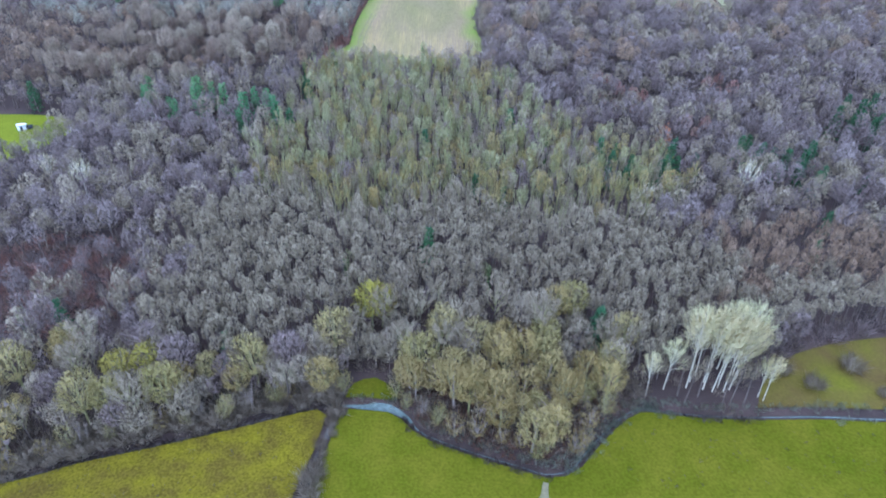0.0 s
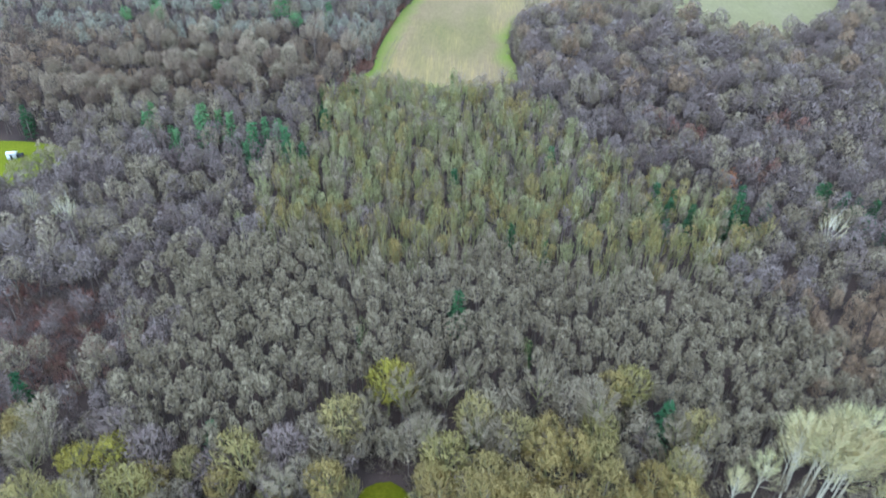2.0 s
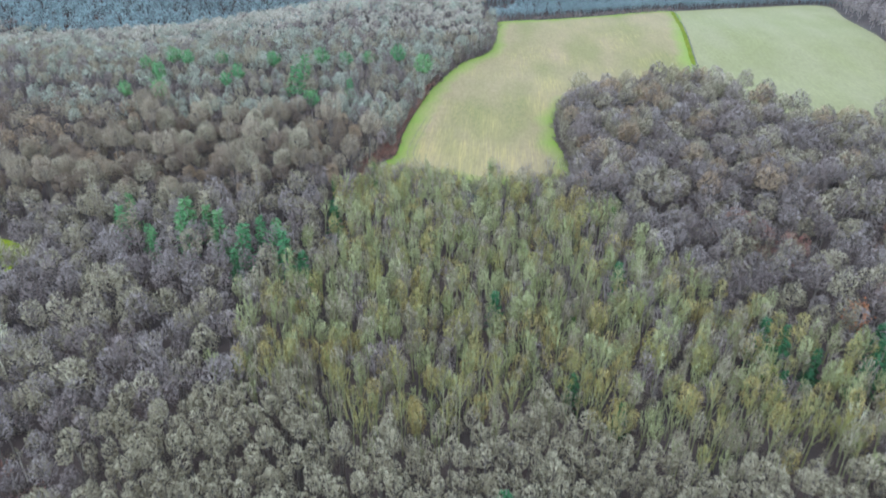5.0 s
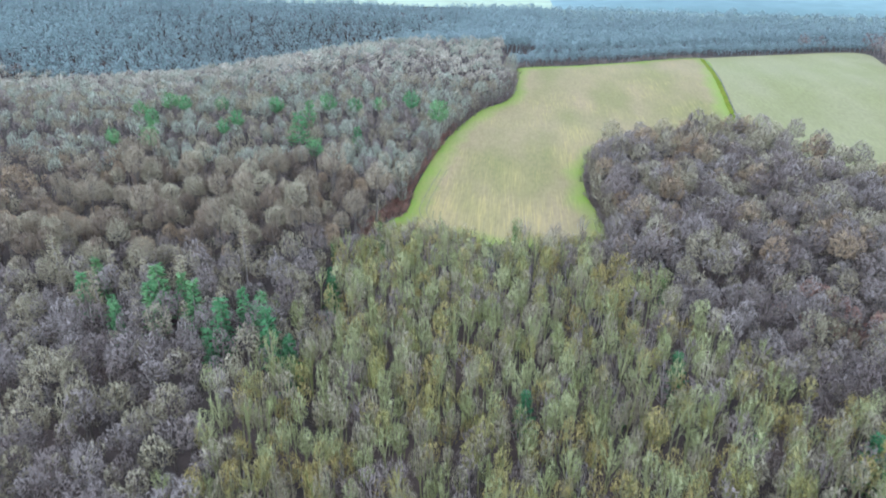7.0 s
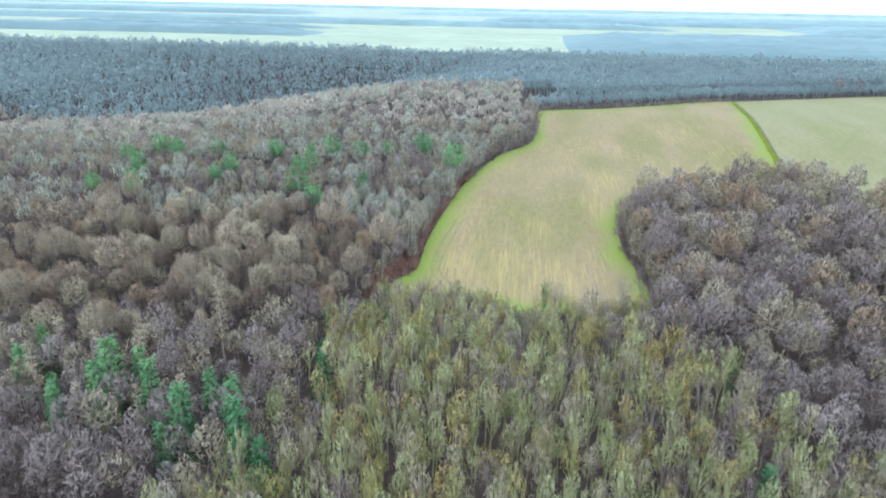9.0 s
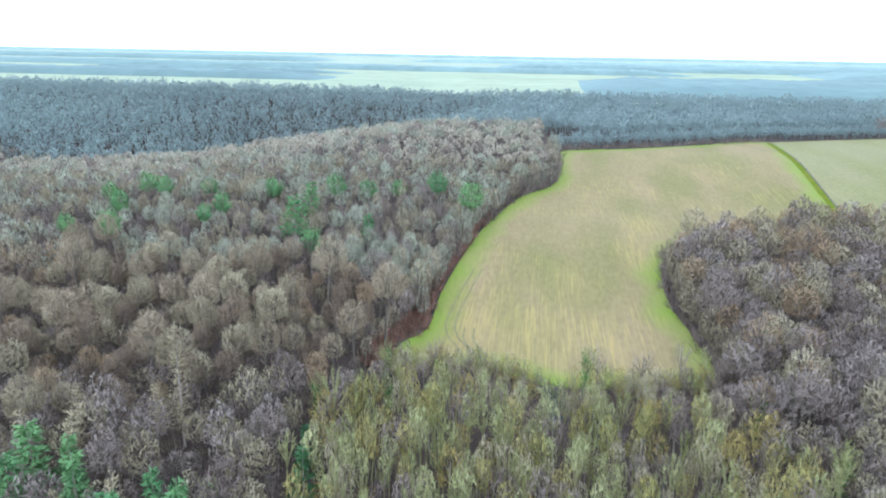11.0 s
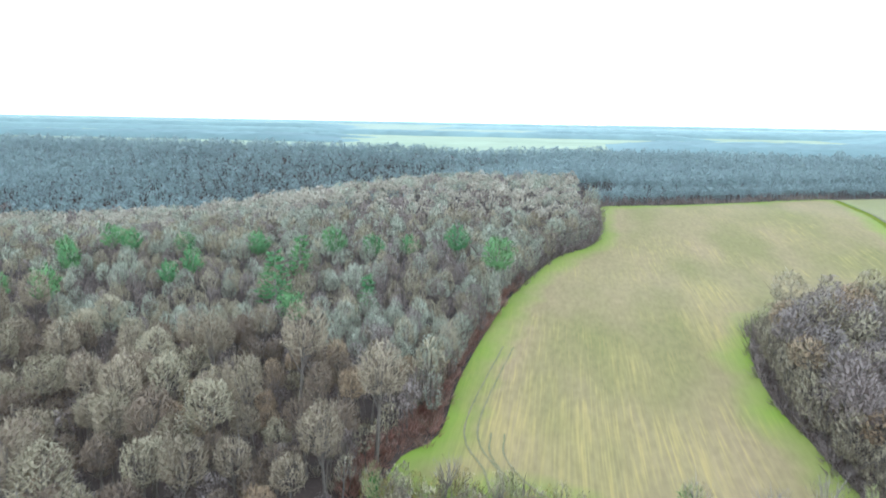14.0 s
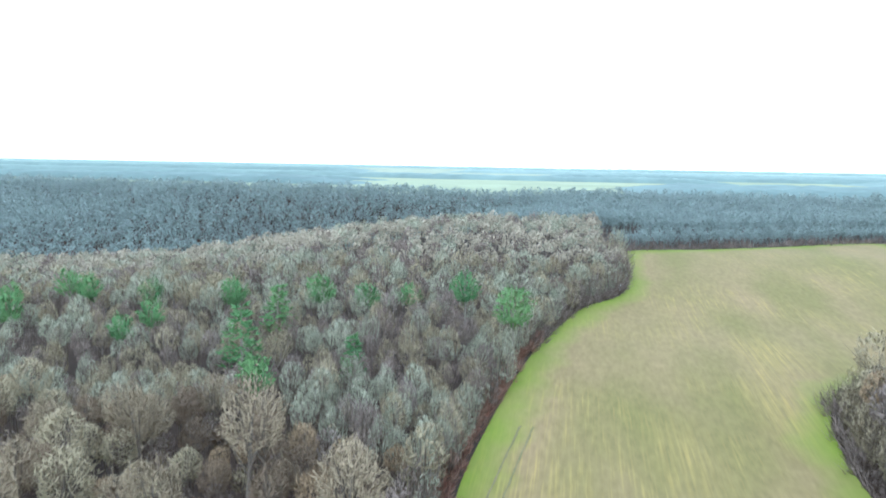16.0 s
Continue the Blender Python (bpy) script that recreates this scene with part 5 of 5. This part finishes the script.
rx = np.repeat(STREAM_LINE[(STREAM_LINE[:, 0] > 23) & (STREAM_LINE[:, 0] < 46)], 8, 0)
rl = np.vstack([rl, rx + rng.normal(0, 1.0, rx.shape)])
stand("reeds", [(b,) for b in reed], (M_REED,), rl, rng, "pale dry reeds and grass along the stream bank", 0.35, "reeds")
bl = np.vstack([offset(WEST_EDGE, d)[:45] for d in (1.3, 2.3, 3.4, 4.6)])
bl = bl + rng.normal(0, 0.5, bl.shape)
rb = np.array([(54, 215), (58, 211), (63, 204), (90, 212), (93, 210), (61, 208)], float)
rb = np.repeat(rb, 6, 0) + rng.normal(0, 2.0, (36, 2))
bp = strewn(-6, 34, 73, 93, 1.7, rng)
bp = wooded(bp, 1.0)
stand("bracken", [(b,) for b in brush], (M_BRACKEN,), bp[bp[:, 1] < 93], rng, "dead russet bracken under the trees by the stream", 0.3, "bracken", 0.62)
hh = within(strewn(-112, -64, 102, 138, 1.8, rng), Z_HEATH)
half = rng.uniform(size=len(hh)) < 0.5
stand("heath_scrub", [(b,) for b in brush], (M_BRAMBLE,), hh[half], rng, "reddish brown low heath scrub", 0.4, "undergrowth", 1.1)
stand("heath_bushes", [(b,) for b in brush], (M_VIOLET,), hh[~half], rng, "violet-brown bare low bushes on the heath", 0.4, "undergrowth", 1.0)
stand("brambles", [(b,) for b in brush], (M_BRAMBLE,), np.vstack([bl, rb]), rng, "red-brown bramble thicket at the wood's edge", 0.3, "brambles")


# ivy-clad trees, lone bare trees at the field's edge, tussocks
ivies = []
for i in range(3):
    r = np.random.default_rng(420 + i)
    ivies.append(tree_thing("ivy_tree", dome(r, 9.5, 1.4, 0.45, limbs=6, twigs=200, tl=0.8, tw=0.08, up=0.6, low=-0.6), (M_MOSSBARK, M_MOSSBARK, M_GREENTWIG), "bare tree with its stem wrapped in green ivy", group="ivy-clad trees",
                            extra=[("ivy", ivy_on(r, 9.5, 150), M_IVY, "glossy green climbing ivy")]))
plant_all(ivies, IVY, rng, 0.2)
snags = [tree_thing("lone_tree", dome(np.random.default_rng(440 + i), 6.5, 1.9, 0.25, limbs=11, twigs=150, tl=0.8, tw=0.035, up=0.15, tr=0.12, deep=0.45, limb_r=0.05), (M_BARK, M_BARK, M_BROWN), "small bare open-branched tree at the field's edge") for i in range(3)]
plant_all(snags, [(-3, 240), (-31, 240.5), (11, 243), (4, 240)], rng, 0.15)
tuft = [bush(np.random.default_rng(460 + i), 0.35, 0.4, 16, 0.08) for i in range(4)]
ts = np.column_stack([rng.uniform(30, 100, 420), rng.uniform(35, 82, 420)])
ts = ts[inside(ts[:, 0], ts[:, 1], MEADOW)]
ws = np.column_stack([rng.uniform(-70, -24, 260), rng.uniform(45, 82, 260)])
ws = ws[inside(ws[:, 0], ws[:, 1], PASTURE)]
stand("grass_tussocks", [(t,) for t in tuft], (M_SEDGE,), np.vstack([ts, ws]), rng, "small dark rush tussocks in the meadow", 0.4, "tussocks")

# ---- a white hut in the clearing ----
def box(x0, x1, y0, y1, z0, z1):
    v = [(x, y, z) for z in (z0, z1) for y in (y0, y1) for x in (x0, x1)]
    q = [(0, 2, 3, 1), (4, 5, 7, 6), (0, 1, 5, 4), (1, 3, 7, 5), (3, 2, 6, 7), (2, 0, 4, 6)]
    return np.array(v, float), np.array([t for a, b, c, d in q for t in ((a, b, c), (a, c, d))])


hut = tagged(new("hut"), "small white painted wooden hut standing in the clearing", "hut")
hut.matrix_basis = pose(-133, 198, ground_z(-133, 198), 0, 0, 14) @ Matrix.Scale(0.8, 4)
part("wall", box(-1.5, 1.5, -1.1, 1.1, 0, 2.1), M_PAINT, hut)
part("roof", (np.array([(-1.7, -1.35, 2.05), (1.7, -1.35, 2.05), (1.7, 1.35, 2.05), (-1.7, 1.35, 2.05), (-1.7, 0, 2.75), (1.7, 0, 2.75), ]), np.array([(0, 1, 5), (0, 5, 4), (2, 3, 4), (2, 4, 5), (0, 4, 3), (1, 2, 5), (0, 2, 1), (0, 3, 2)])), M_PAINT, hut, "white roof")
part("lean_to", box(1.52, 3.6, -0.4, 1.1, 0, 1.5), M_TARP, hut, "dark lean-to shelter")
# Solid dark panel on the wall, painting the shade inside a doorway.
part("door", box(-0.4, 0.4, -1.14, -1.08, 0.05, 1.85), M_TARP, hut, "dark panel painted as a shaded doorway")

post = tagged(new("marker_post"), "short white marker post at the edge of the wood", "post")
post.matrix_basis = pose(-9.6, 373, ground_z(-9.6, 373))
part("shaft", box(-0.12, 0.12, -0.12, 0.12, -0.3, 1.5), M_PAINT, post)
part("cap", box(-0.2, 0.2, -0.2, 0.2, 1.5, 1.75), M_PAINT, post)

# ---- far country to the horizon ----
def far_patch(name, x0, x1, y0, y1, lift, mat, label, seed):
    r = np.random.default_rng(seed)
    xs = np.linspace(x0, x1, 40)
    n = np.cumsum(r.normal(0, 1, 40)) * 1.5
    rows = [np.column_stack([xs, y0 + (y1 - y0) * k / 30 + n * (1 - k / 30)]) for k in range(31)]
    v = np.vstack(rows)
    z = bare_height(v[:, 0], v[:, 1]) + lift
    f = [(k * 40 + i, k * 40 + i + 1, k * 40 + 41 + i, k * 40 + 40 + i) for k in range(30) for i in range(39)]
    return tagged(new(name, mesh(name, np.column_stack([v, z]), f, [mat])), label, "field", kind="structure")


def far_ridge(name, x0, x1, y, deep, tall, seed, label):
    """A distant belt of wood with an uneven canopy."""
    r = np.random.default_rng(seed)
    n = int((x1 - x0) / 9)
    xs = np.linspace(x0, x1, n)
    rough = r.uniform(0.75, 1.1, (4, n))
    sw = np.cumsum(r.normal(0, 1, n)) * 1.2
    end = np.minimum(1, np.minimum(np.arange(n), n - 1 - np.arange(n)) / 12)
    lines = []
    for k, (dy, h) in enumerate(((0, 0), (4, 0.8), (deep * 0.5, 1.0), (deep, 0.9), (deep + 4, 0))):
        yy = y + sw + dy
        zz = bare_height(xs, yy) - 1 + tall * h * end * rough[min(k, 3)]
        lines.append(np.column_stack([xs, yy, zz]))
    v = np.vstack(lines)
    f = [(k * n + i, k * n + i + 1, (k + 1) * n + i + 1, (k + 1) * n + i) for k in range(4) for i in range(n - 1)]
    # Belts farther off take the materials with more painted mist.
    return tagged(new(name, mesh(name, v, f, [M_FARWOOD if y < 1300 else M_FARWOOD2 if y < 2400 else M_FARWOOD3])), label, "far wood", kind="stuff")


far_patch("far_strip", 15, 520, 640, 775, 0.5, M_FARFIELD, "far crop strip paled by painted mist beyond the belt of wood", 3)
far_patch("far_plain", -1800, 1800, 742, 1850, 1.2, M_FARFIELD, "far plain with mist painted as a pale glow", 1)
far_patch("farther_plain", -4800, 4800, 1500, 4750, 0.5, M_FARFIELD2, "farther plain fading in mist painted as a stronger glow", 2)
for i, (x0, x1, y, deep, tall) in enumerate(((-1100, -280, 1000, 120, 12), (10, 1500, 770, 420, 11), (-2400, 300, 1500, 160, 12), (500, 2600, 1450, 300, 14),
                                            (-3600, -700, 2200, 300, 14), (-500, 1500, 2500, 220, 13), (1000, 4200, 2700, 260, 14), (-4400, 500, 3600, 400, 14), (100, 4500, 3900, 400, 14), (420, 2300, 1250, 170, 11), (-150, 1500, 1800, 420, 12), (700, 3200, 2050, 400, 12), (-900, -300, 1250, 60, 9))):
    far_ridge("far_wood_belt", x0, x1, y, deep, tall, 400 + i, "distant belt of woodland with blue mist painted as a glow")
